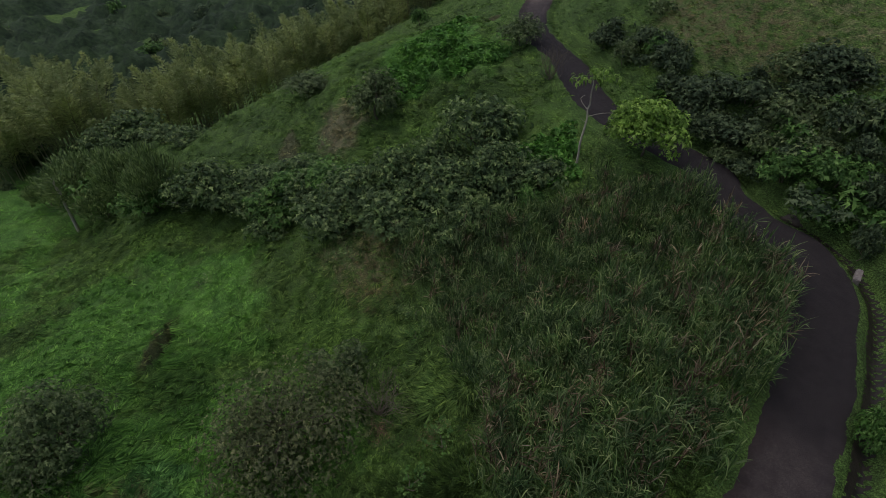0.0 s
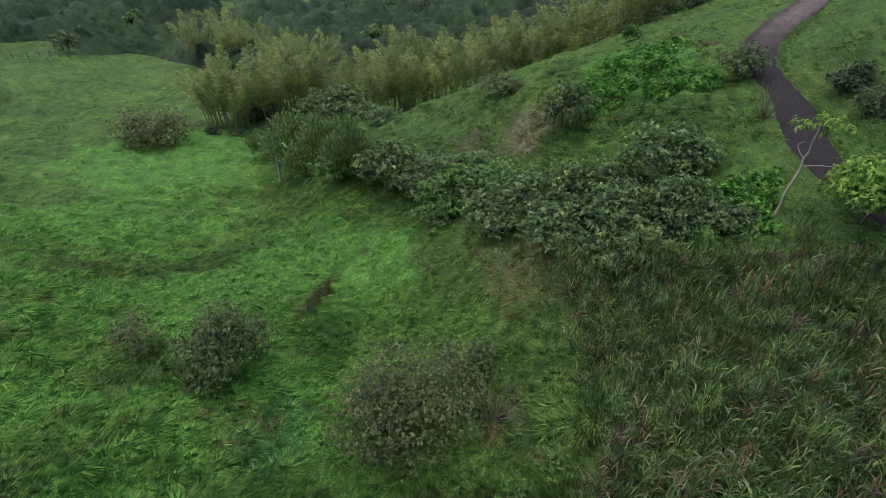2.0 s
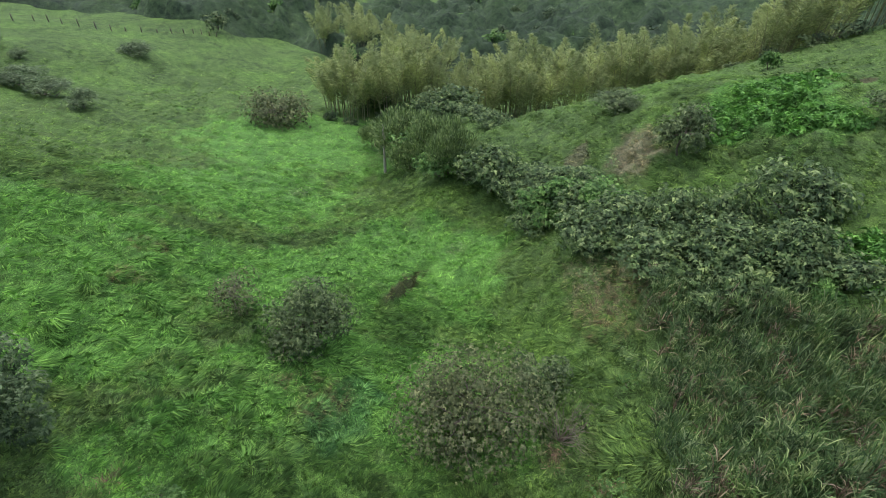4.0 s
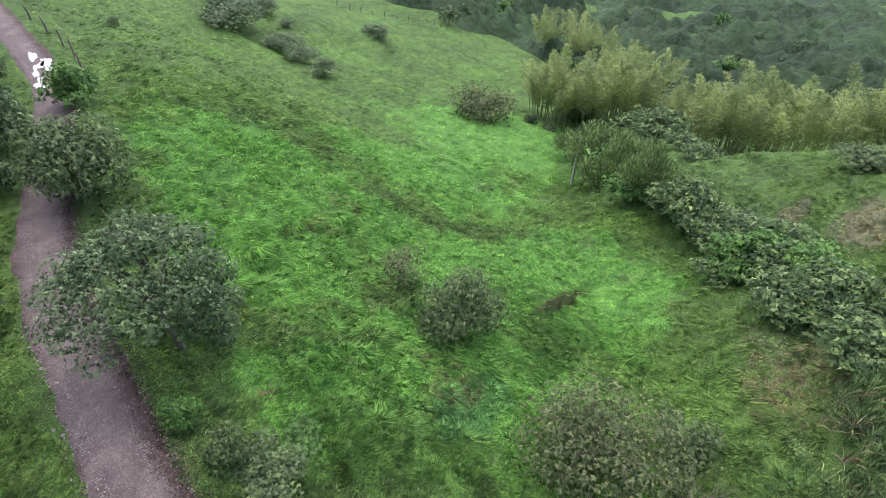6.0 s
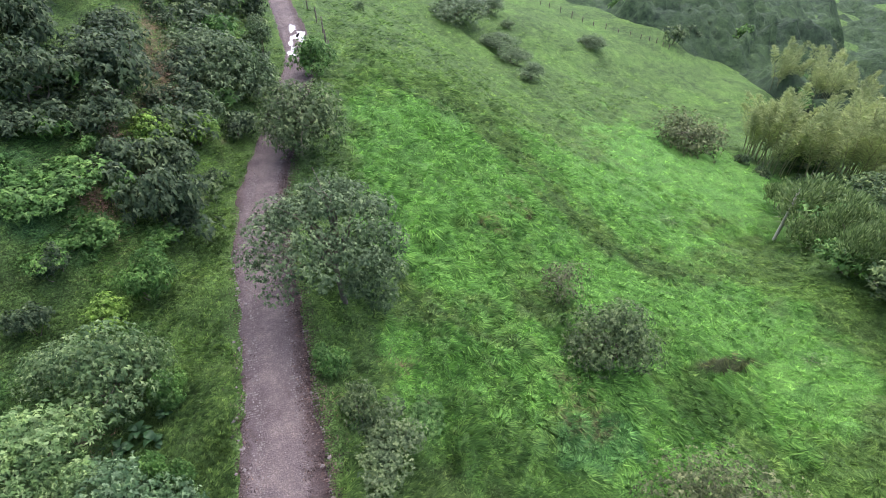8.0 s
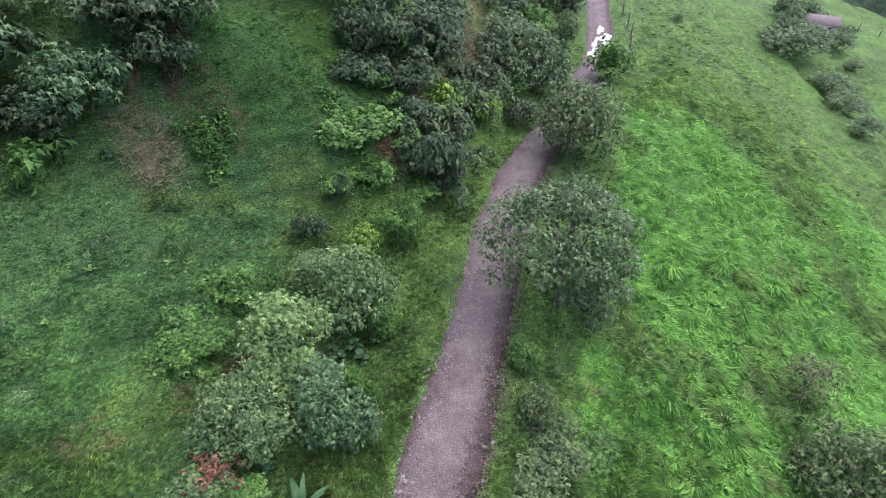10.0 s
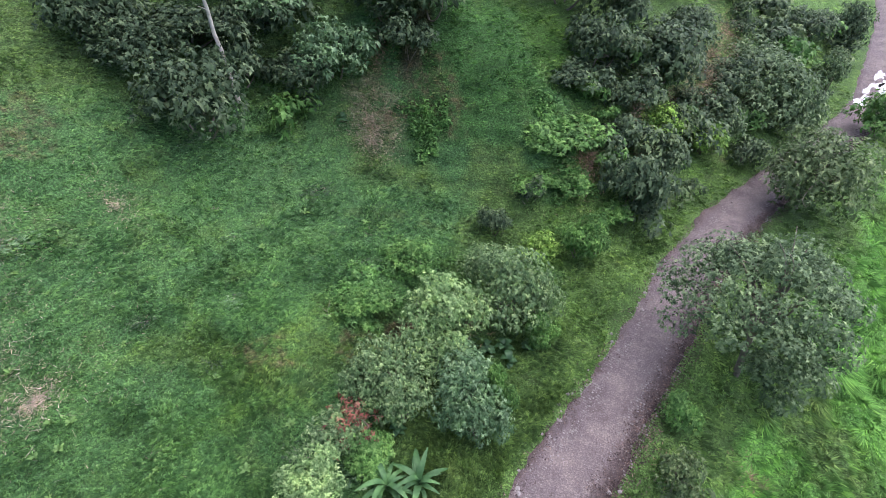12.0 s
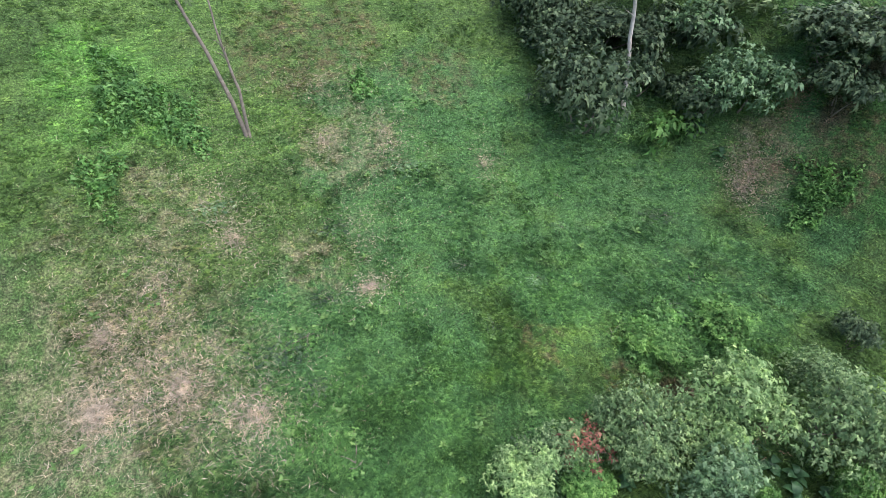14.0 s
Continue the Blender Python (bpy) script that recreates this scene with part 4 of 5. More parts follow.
shrubs("big_greygreen", [(3.9, 42.7, 6.6, 5.6), (2.4, 46.9, 5.0, 2.6)], "tall grey-green bush on the steep bank", "shrubs on the north bank", "shrub", "shrub")
shrubs("greygreen", [(1.7, 38.0, 3.3, 3.1), (6.6, 43.8, 3.2, 3.9), (8.6, 53.3, 3.2, 3.7)], "tall grey-green bush on the steep bank", "shrubs on the north bank", "shrub", "shrub")
shrubs("big_dark", [(-22.6, 16.9, 5.9, 5.2), (-26.8, 21.4, 6.0, 2.7), (-26.3, 17.7, 5.0, 3.4)], "dark bushy tree at the edge of the wood", "trees at the wood edge", "bushy_tree", "tree")
shrubs("dark", [(-15.7, 26.4, 3.4, 3.2), (-23.4, 20.8, 3.6, 3.6), (-17.8, 27.1, 4.5, 2.7), (-24.3, 22.9, 4.3, 3.7), (-17.4, 26.8, 3.7, 2.6), (-20.5, 23.1, 3.7, 2.8), (-28.6, 17.9, 4.4, 3.6), (-15.3, 28.2, 4.6, 3.4)], "dark bushy tree at the edge of the wood", "trees at the wood edge", "bushy_tree", "tree")
shrubs("big_dark", [(-10.2, 36.6, 6.5, 6.0), (-14.0, 33.5, 5.5, 5.5), (-6.6, 38.5, 5.5, 6.0)], "dark tall bushy tree at the top of the bank", "trees at the wood edge", "bushy_tree", "tree")
shrubs("big_dark", [(-28.8, 16.8, 4.5, 4.2), (-30.5, 18.5, 5.0, 5.0)], "dark bushy tree at the edge of the wood", "trees at the wood edge", "bushy_tree", "tree")
shrubs("big_bluish", [(-19.1, 24.1, 4.9, 4.2)], "bluish broad-leaved tree at the edge of the wood", "trees at the wood edge", "bushy_tree", "tree")
shrubs("bluish", [(-23.3, 24.3, 4.1, 2.5)], "bluish broad-leaved tree at the edge of the wood", "trees at the wood edge", "bushy_tree", "tree")
shrubs("green", [(-7.3, 26.8, 3.4, 1.5), (-5.6, 28.2, 3.7, 1.7), (-7.1, 24.7, 2.4, 1.2), (-5.2, 25.7, 2.4, 1.2), (-2.8, 25.9, 2.4, 1.1)], "low fresh green herb clump on the bank", "", "shrub", "shrub")
shrubs("olive", [(3.7, 11.5, 2.8, 1.3), (3.0, 12.4, 1.9, 2.4), (2.7, 10.0, 2.4, 1.1)], "straggling olive shrub below the road edge", "", "shrub", "shrub")
shrubs("green", [(2.6, 15.0, 1.8, 1.5), (5.6, 11.9, 1.9, 0.8)], "leafy green weed clump below the road", "", "shrub", "shrub")


# the two grey-green trees that lean over the road's edge, and trees of their own shape
MAT_GREYOLIVE = leaf_material("grey_olive_leaves", (0.055, 0.075, 0.034), (0.13, 0.165, 0.075), (0.22, 0.26, 0.13), scale=2.2, through=0.35)


def roadside_tree():
    rng = np.random.RandomState(12)
    lobes = []
    for k in range(34):  # a broad umbrella crown, open below on the road's side
        a, q = k * 2.4, math.sqrt((k + 0.5) / 34)
        lobes.append((3.4 * q * math.cos(a), 3.3 * q * math.sin(a), 6.4 - 2.5 * q**2 + rng.uniform(-0.5, 0.5), rng.uniform(0.6, 1.0), rng.uniform(0.6, 1.0), rng.uniform(0.35, 0.6)))
    for k in range(30):
        a = k * 0.52 + 0.3
        if math.cos(a) < -0.1:  # no low boughs over the road
            continue
        lobes.append((3.0 * math.cos(a) * rng.uniform(0.6, 1), 3.0 * math.sin(a) * rng.uniform(0.6, 1), rng.uniform(1.0, 3.4), rng.uniform(0.5, 0.9), rng.uniform(0.5, 0.9), 0.45))
    tree("roadside_tree", 4.7, 19.3, "broad grey-green tree with a domed crown beside the road", 12, 6.3, 7.2, 0.17, 64000, 0.105, MAT_GREYGREEN, fork=0.4, lobes=lobes, lean=(-0.55, -0.2), slim=0.34, sag=0.3)


roadside_tree()
tree("roadside_tree", 6.7, 33.3, "olive green round tree at the road's edge", 13, 5.6, 7.0, 0.13, 20000, 0.19, MAT_OLIVE, count=38, low=0.08)
tree("roadside_tree", 11.9, 47.0, "small olive green tree near the puddle", 14, 4.0, 4.8, 0.08, 7000, 0.22, MAT_GREEN, count=20, low=0.1)
tree("pasture_tree", 18.4, 13.6, "dense olive green small tree in tussocky grass", 15, 5.6, 5.9, 0.12, 22000, 0.14, MAT_OLIVE, count=34, low=0.1)
tree("pasture_tree", 15.9, 3.2, "wide fine-leaved olive grey bushy tree in pasture", 16, 4.8, 8.3, 0.14, 30000, 0.13, MAT_GREYOLIVE, count=60, low=0.02)
tree("thin_pasture_tree", 18.7, 19.3, "sparse brownish green shrubby tree in grass", 17, 3.6, 4.0, 0.07, 4200, 0.12, MAT_GREYOLIVE, count=16, low=0.1)
tree("lime_tree", 25.9, -21.1, "bright lime green tree beside the road", 18, 4.2, 5.4, 0.1, 14000, 0.2, MAT_LIME, count=16, low=0.28)
tree("shade_tree", 46.8, -7.3, "single-stemmed olive tree on the knoll", 19, 5.2, 5.4, 0.12, 9000, 0.22, MAT_OLIVE, count=22, low=0.15)
tree("field_tree", 79.7, 57.4, "spreading grey-green tree alone in the valley field", 20, 6.5, 13.5, 0.3, 9000, 0.4, MAT_GREYOLIVE, count=34, low=0.08)


def thin_tree(name, x, y, label, seed, trunks, crown, mat, n, leaf, bark):
    """A slender pale-stemmed tree: trunks as chains of points, small lobes of leaves."""
    rng = np.random.RandomState(seed)
    ob = thing(name, x, y, label, "tree")
    for pts, r in trunks:
        line = np.array(pts, float)
        path = np.stack([np.interp(np.linspace(0, 1, 14), np.linspace(0, 1, len(line)), line[:, c]) for c in range(3)], 1)
        path[1:-1] += rng.normal(size=(12, 3)) * 0.03
        part("trunk", mesh_of("trunk", *tube(path, np.linspace(r, r * 0.35, 14), 7), bark, True), ob)
        for k in range(5):
            i = rng.randint(6, 13)
            part("branch", mesh_of("branch", *limb(rng, path[i], path[i] + (rng.normal() * 0.7, rng.normal() * 0.7, rng.uniform(0.3, 0.9)), r * 0.3, 0.008, 0.1), bark, True), ob)
    if n:
        part("crown", mesh_of("crown", *sprays(rng, *crown_points(rng, crown, n // 6), leaf, 0.24), mat), ob)
    return ob


thin_tree("pale_stemmed_tree", 28.1, -17.8, "thin tree with a pale crooked stem and sparse leaves", 31, [([(0, 0, -0.2), (0.1, -0.1, 2.4), (0.5, -0.5, 4.2), (0.6, -0.5, 5.8)], 0.09)],
          [(0.8, -0.7, 5.9, 1.0, 0.9, 0.35), (1.1, -2.0, 5.6, 0.9, 0.8, 0.3), (0.6, 0.5, 6.0, 0.6, 0.6, 0.3), (0.9, -1.3, 6.2, 0.7, 0.7, 0.3)], MAT_LIME, 700, 0.2, MAT_PALE_BARK)
thin_tree("bare_twin_tree", -25.6, 0.1, "nearly leafless twin-stemmed tree on a dry bank", 32, [([(0, 0, -0.3), (-0.3, -0.5, 2.6), (-0.9, -1.5, 6.0), (-1.2, -2.0, 9.0)], 0.12), ([(0.05, 0.1, -0.2), (-0.2, 0.1, 2.4), (-0.5, -0.2, 4.2), (-1.0, -0.3, 6.5)], 0.09)],
          [(-1.1, -1.9, 8.6, 1.4, 1.4, 0.8), (-0.7, -1.0, 6.6, 1.2, 1.2, 0.6)], MAT_OLIVE, 500, 0.16, MAT_BARK)
thin_tree("pale_trunk_tree", -22.8, 20.1, "tall tree with a smooth pale trunk at the wood's edge", 33, [([(0, 0, -0.3), (-0.25, -0.1, 1.2), (-0.6, -0.1, 4.0), (-1.0, -0.2, 8.0), (-1.1, -0.3, 10.0)], 0.15)],
          [(-1.0, -0.4, 8.6, 2.2, 2.2, 1.2), (0.3, 0.8, 7.4, 1.6, 1.6, 0.9), (-2.2, 0.6, 7.8, 1.5, 1.5, 0.8)], MAT_BLUISH, 2600, 0.3, MAT_PALE_BARK)
for x, y, s, h in [(39.0, -20.7, 1.3, 3.0), (15.9, -1.3, 1.6, 2.2)]:
    rng = np.random.RandomState(int(x))
    ob = thing("leafless_shrub", x, y, "grey leafless twiggy shrub", "shrub")
    for k in range(26):
        a, q = rng.uniform(0, 6.28), s * math.sqrt(rng.random())
        tip = np.array((q * math.cos(a), q * math.sin(a), h * rng.uniform(0.6, 1.0)))
        part("twig", mesh_of("twig", *joined([limb(rng, (0, 0, -0.1), tip, 0.022, 0.006, 0.1), limb(rng, tip * 0.55, tip + rng.normal(size=3) * 0.4, 0.012, 0.005, 0.1), limb(rng, tip * 0.7, tip + rng.normal(size=3) * 0.4, 0.012, 0.005, 0.1)]), MAT_BARK, True), ob)

# ================= undergrowth on the banks =================
for name, spec in (("low_dark", dict(mat=MAT_DARK, leaf=0.32)), ("low_olive", dict(mat=MAT_OLIVE, leaf=0.30)), ("low_green", dict(mat=MAT_GREEN, leaf=0.36))):
    KINDS[name] = dict(w=4.0, h=3.0, count=9, n=960, slim=0.28, stems=2, seed=len(KINDS) * 11, **spec)


def undergrowth(seed, n, x0, x1, y0, y1, ok, label):
    rng = np.random.RandomState(seed)
    rows = {"low_dark": [], "low_olive": [], "low_green": []}
    for k in range(n):
        x, y = rng.uniform(x0, x1), rng.uniform(y0, y1)
        if ok(x, y, float(road_side(x, y)[0][0])):
            w = rng.uniform(1.6, 4.2)
            rows[("low_dark", "low_dark", "low_olive", "low_green")[rng.randint(4)]].append((x, y, w, w * rng.uniform(0.45, 0.8)))
    # joined: a tangle in which no single shrub can be told apart
    vs, fs, mats, at = [], [], [], 0
    for slot, (kind, found) in enumerate(rows.items()):
        spec = {k: v for k, v in KINDS[kind].items() if k != "mat"}
        for k, (x, y, w, h) in enumerate(found):
            key = (kind, k % 3)
            if key not in TANGLE:
                r = np.random.RandomState(spec["seed"] + k % 3)
                p, way = crown_points(r, bush_lobes(r, 4.0, 3.0, spec["count"]), spec["n"] // 6)
                p[:, 2] = np.abs(p[:, 2])
                TANGLE[key] = sprays(r, p, way, spec["leaf"], spec["slim"], small=True)
            v, f = TANGLE[key]
            c, q = math.cos(k * 1.3), math.sin(k * 1.3)
            v = v @ np.array(((c, q, 0), (-q, c, 0), (0, 0, 1))) * (w / 4, w / 4, h / 3) + (x, y, float(land(x, y)[0]) - 0.08 * h)
            vs.append(v)
            fs.append(f + at)
            mats.append(np.full(len(f), slot, np.int32))
            at += len(v)
    me = mesh_of("undergrowth", np.vstack(vs), np.vstack(fs), KINDS["low_dark"]["mat"])
    me.materials.append(KINDS["low_olive"]["mat"])
    me.materials.append(KINDS["low_green"]["mat"])
    me.polygons.foreach_set("material_index", np.concatenate(mats))
    tagged(new("undergrowth", me), label, "undergrowth", kind="stuff")


TANGLE = {}
undergrowth(201, 220, 9, 46, -42, -20, lambda x, y, d: -9 < d < -3.0 and grain(x, y, 6, 71, 2) > -0.25 + 0.11 * (-d - 8), "low tangled green shrubs on the roadside bank")
undergrowth(202, 260, -14, 10, 26, 62, lambda x, y, d: d < -3.0 and d > -24 and grain(x, y, 6, 72, 2) > -0.5 and x > -6.5 - 0.1 * (y - 27), "low tangled bushes covering the steep bank")
undergrowth(203, 70, -34, -12, 18, 36, lambda x, y, d: x + 0.55 * y < -6 and y > 21 - (x + 22) * 0.25, "shady low bushes at the edge of the wood")

# ================= beds of fern and broad-leaved herbs =================
def herb_bed(x, y, rx, ry, n, leaf, height, mat, label):
    """A bed of leafy stems that stand close together."""
    rng = np.random.RandomState(int(abs(x * 11 + y * 5)) + 3)
    a, q = rng.uniform(0, 6.283, n), np.sqrt(rng.random(n))
    q = q * (0.8 + 0.3 * np.sin(3 * a + x) + 0.2 * np.sin(7 * a + y))
    px, py = x + rx * q * np.cos(a), y + ry * q * np.sin(a)
    z = land(px, py) + height * rng.uniform(0.35, 1.1, n) * (0.7 + 0.5 * grain(px, py, 1.6, 91, 2))
    p = np.stack([px, py, z], 1)
    bed = new("herb_bed", mesh_of("herb_bed", *sprays(rng, p, rng.normal(size=(n, 3)) * 0.5 + (0, 0, 1), leaf, 0.2, 6, 0.3, 0.6, True), mat))
    tagged(bed, label, "herbs", kind="stuff")


MAT_HERB = leaf_material("herb_leaves", (0.045, 0.115, 0.03), (0.08, 0.195, 0.048), (0.15, 0.29, 0.09), scale=1.2)
MAT_FERN = leaf_material("fern_leaves", (0.05, 0.145, 0.028), (0.09, 0.25, 0.045), (0.17, 0.37, 0.085), scale=0.9)
for x, y, rx, ry, n, leaf, h in [(52.5, -14.5, 8, 5.5, 5200, 0.38, 0.7), (30.0, -16.6, 3.2, 2.4, 900, 0.36, 0.6), (62, -19.5, 4, 2.5, 700, 0.5, 0.6)]:
    herb_bed(x, y, rx, ry, n, leaf, h, MAT_FERN, "dense bright green fern bed on the knoll")
for x, y, rx, ry, n, leaf, h in [(-10.9, 17.6, 1.6, 0.9, 420, 0.24, 0.5), (-11.3, 14.6, 1.5, 1.3, 520, 0.24, 0.5), (-10.6, 13.0, 1.0, 0.8, 260, 0.24, 0.4), (-6.6, 28.0, 2.0, 1.3, 620, 0.27, 0.6), (-13.6, 24.6, 1.4, 1.2, 480, 0.27, 0.6),
                                (-5.4, 26.2, 1.3, 1.3, 420, 0.27, 0.5), (-10.0, 16.4, 1.6, 0.7, 360, 0.24, 0.4), (-27.6, -4.8, 2.4, 1.8, 700, 0.27, 0.45), (-26.0, -2.6, 1.6, 1.2, 360, 0.25, 0.4), (-23.8, -6.2, 1.6, 1.0, 300, 0.25, 0.35), (-27.2, 6.4, 1.0, 0.8, 220, 0.27, 0.6)]:
    herb_bed(x, y, rx, ry, int(n * 1.5), leaf * 0.72, h * 0.75, MAT_HERB, "patch of fresh green broad-leaved herbs in grass")

# ================= bamboo grove =================
MAT_CULM = plain_material("bamboo_culm", (0.16, 0.17, 0.08), (0.32, 0.31, 0.18), 2.0, 0.6, 0.1)


def bamboo_meshes(seed, culms=11):
    """A clump 15 m high: bare culms below, each ending in a tall pointed feather of fine leaves that nods at its tip."""
    rng = np.random.RandomState(seed)
    wood, plumes = [], []
    t = np.linspace(0, 1, 9)
    for k in range(culms):
        a, q = k * 2.4 + rng.normal() * 0.4, math.sqrt((k + 0.5) / culms) * 2.2
        h, out = rng.uniform(8.5, 15.5) * (1.08 - 0.08 * q), rng.uniform(0.3, 1.8) + 0.8 * q
        path = np.stack([q * math.cos(a) + out * math.cos(a) * t**2.0, q * math.sin(a) + out * math.sin(a) * t**2.0, h * (t - 0.10 * t**6) - 0.3], 1)
        wood.append(tube(path, np.linspace(0.085, 0.015, 9), 4))
        m = 330
        s = np.minimum(rng.uniform(0.30, 0.42) + 0.66 * rng.random(m) ** 0.9, 1.0)
        axis = np.stack([np.interp(s, t, path[:, c]) for c in range(3)], 1)
        b = rng.uniform(0, 6.283, m)
        wide = 0.05 + 0.85 * np.sin(np.pi * np.clip((1.02 - s) / 0.85, 0, 1)) ** 0.9
        rad = np.stack([np.cos(b), np.sin(b), np.zeros(m)], 1)
        inner = rng.uniform(0.2, 1.0, m)
        p = axis + rad * (wide * inner)[:, None]
        way = unit(rad * (0.35 + 0.5 * inner)[:, None] + (0, 0, 0.8) + 0.2 * rng.normal(size=(m, 3)))
        ln = (rng.uniform(0.5, 1.0, m) * (0.55 + 0.5 * wide))[:, None]
        side = unit(np.cross(way, rng.normal(size=(m, 3)))) * (0.05 + 0.06 * rng.random((m, 1)))
        tip = p + way * ln + np.outer(-0.35 * inner * ln[:, 0], (0, 0, 1)) + rad * 0.25 * ln
        v = np.stack([p - side, p + side, tip], 1).reshape(-1, 3)
        plumes.append(mesh_of("foliage", v, np.arange(3 * m).reshape(m, 3), MAT_BAMBOO))
    return plumes, [mesh_of("culm", *w, MAT_CULM, True) for w in wood]


BAMBOO = [bamboo_meshes(70 + k) for k in range(4)]
rng = np.random.RandomState(77)
spots, foot = [], []
for row, off in enumerate((0, 7)):
    for k in range(19):
        u = k / 18
        x, y = 93 + 9 * math.sin(u * 1.5) + off * 0.9, 52 - 90 * u + off * 0.35 + (row % 2) * 2.6
        spots.append((x + rng.uniform(-1.4, 1.4), y + rng.uniform(-1.4, 1.4)))
        if row == 0:
            foot += [(x - rng.uniform(4.0, 6.0), y + rng.uniform(-2, 2), rng.uniform(3, 5.5), rng.uniform(1.6, 3.4)) for j in range(2)]
for k in range(9):  # a second grove higher up the valley
    spots.append((150 + 8 * (k % 3) + rng.uniform(-2, 2), 84 - 4.0 * k + rng.uniform(-2, 2)))
for k, (x, y) in enumerate(spots):
    leaf, culm = BAMBOO[k % 4]
    ob = thing("bamboo_clump", x, y, "tall feathery yellow-green bamboo clump in the valley", "bamboo", "bamboo grove", turn=k * 67, size=rng.uniform(1.0, 1.24))
    for feather in leaf:
        part("foliage", feather, ob)
    for stem in culm:
        part("culm", stem, ob)
shrubs("low_dark", foot[::2], "dark shrub at the foot of the bamboo", "undergrowth at the bamboo's foot")
shrubs("low_olive", foot[1::2], "olive shrub at the foot of the bamboo", "undergrowth at the bamboo's foot")

# ================= cane thicket inside the bend =================
def cane(seed, n):
    rng = np.random.RandomState(seed)
    x, y = rng.uniform(5, 31, n), rng.uniform(-22.5, -3, n)
    ok = inside(x + 0.9 * grain(x, y, 1.5, 62), y + 0.9 * grain(x, y, 1.5, 63), CANE_PLOT)
    x, y = x[ok], y[ok]
    z, d, _, _ = lie(x, y)
    ok = d > 1.7
    x, y, z = x[ok], y[ok], z[ok]
    vs, fs, at = [], [], 0
    tall = 1.0 + 0.7 * grain(x, y, 2.0, 61, 2)
    t = np.array((0.0, 0.55, 1.0))
    for cx, cy, cz, ct in zip(x, y, z, tall):
        # a few stems, each with a fan of leaves that spread and nod at their tips
        for stem in range(rng.randint(3, 6)):
            m = rng.randint(7, 12)
            turn, hs = rng.uniform(0, 6.28), ct * rng.uniform(0.5, 1.7)
            ox, oy = cx + rng.normal() * 0.25, cy + rng.normal() * 0.25
            fan = np.linspace(-0.85, 0.85, m) + rng.normal(size=m) * 0.15
            ln = rng.uniform(0.55, 1.15, m) * (1.05 - 0.2 * np.abs(fan))
            a = turn + rng.normal(size=m) * 0.45
            ca, sa = np.cos(a), np.sin(a)
            out = (np.sin(fan) * ln)[:, None] * t
            up = (np.cos(fan) * ln)[:, None] * t - (0.35 * ln * rng.uniform(0.4, 1.5, m))[:, None] * t**3
            base_z = cz + hs * rng.uniform(0.55, 1.0, m)
            px, py, pz = ox + out * ca[:, None], oy + out * sa[:, None], base_z[:, None] + up
            ww = rng.uniform(0.012, 0.024, m)[:, None] * np.array((0.7, 1.0, 0.2))
            A = np.stack([px - ww * sa[:, None], py + ww * ca[:, None], pz], -1)
            B = np.stack([px + ww * sa[:, None], py - ww * ca[:, None], pz + 0.01], -1)
            v = np.stack([A, B], 2).reshape(-1, 3)
            base = (at + np.arange(m)[:, None] * 6 + np.arange(2)[None] * 2).ravel()
            vs.append(v)
            fs.append(np.stack([base, base + 1, base + 3, base + 2], 1))
            at += len(v)
            foot = np.array([(ox - 0.012, oy, cz - 0.1), (ox + 0.012, oy, cz - 0.1), (ox + 0.01, oy, cz + hs), (ox - 0.01, oy, cz + hs)])
            vs.append(foot)
            fs.append(np.array([(at, at + 1, at + 2, at + 3)]))
            at += 4
    return np.vstack(vs), np.vstack(fs)


thicket = new("cane_thicket", mesh_of("cane_thicket", *cane(90, 2700), MAT_CANE))
tagged(thicket, "dense thicket of tall dark green cane grass", "cane grass", kind="stuff")
withered = new("withered_cane", mesh_of("withered_cane", *cane(91, 320), MAT_DRY_CANE))
tagged(withered, "withered brown cane leaves among the green thicket", "cane grass", kind="stuff")


# ================= woods on the far side of the valley =================
def wooded(x, y):
    """Above 0 where woods stand on the far slopes."""
    a, r = np.degrees(np.arctan2(-x, y)), np.hypot(x, y)
    near = 134 + 58 * step(-67, -55, a) + 75 * step(-52, -22, a)
    return step(-6, 14, r - near + 14 * grain(x, y, 40, 51, 2)) + 0.45 * grain(x, y, 45, 53, 2) - 0.42


def canopy_sheet():
    a, r = np.radians(np.linspace(-128, -14, 260)), np.exp(np.linspace(math.log(126), math.log(520), 130))
    A, R = np.meshgrid(a, r, indexing="ij")
    x, y = (-R * np.sin(A)).ravel(), (R * np.cos(A)).ravel()
    lumps = np.abs(grain(x, y, 9, 55, 3))
    z = land(x, y) + step(0, 0.7, wooded(x, y)) * (2.2 + 5.5 * lumps + 2.0 * grain(x, y, 26, 56, 2)) * 1.15 - 1.0
    n, m = len(a), len(r)
    i, j = np.meshgrid(np.arange(n - 1), np.arange(m - 1), indexing="ij")
    k = (i * m + j).ravel()
    return np.stack([x, y, z], 1), np.stack([k, k + m, k + m + 1, k + 1], 1)


CANOPY = canopy_sheet()
woods = new("far_woods", mesh_of("far_woods", *CANOPY, MAT_CANOPY, True))
tagged(woods, "dark green wooded slopes across the valley", "woods", kind="stuff")


rng = np.random.RandomState(97)
rows = []
while len(rows) < 60:
    a, r = math.radians(rng.uniform(-112, -24)), rng.uniform(130, 300)
    x, y = -r * math.sin(a), r * math.cos(a)
    if float(wooded(np.array([x]), np.array([y]))[0]) > -0.1:
        w = rng.uniform(6, 12)
        rows.append((x, y, w, w * rng.uniform(0.6, 0.95)))
shrubs("low_dark", rows[:25], "dark tree crown rising from the far woods", "trees in the far woods", "wood_tree", "tree")
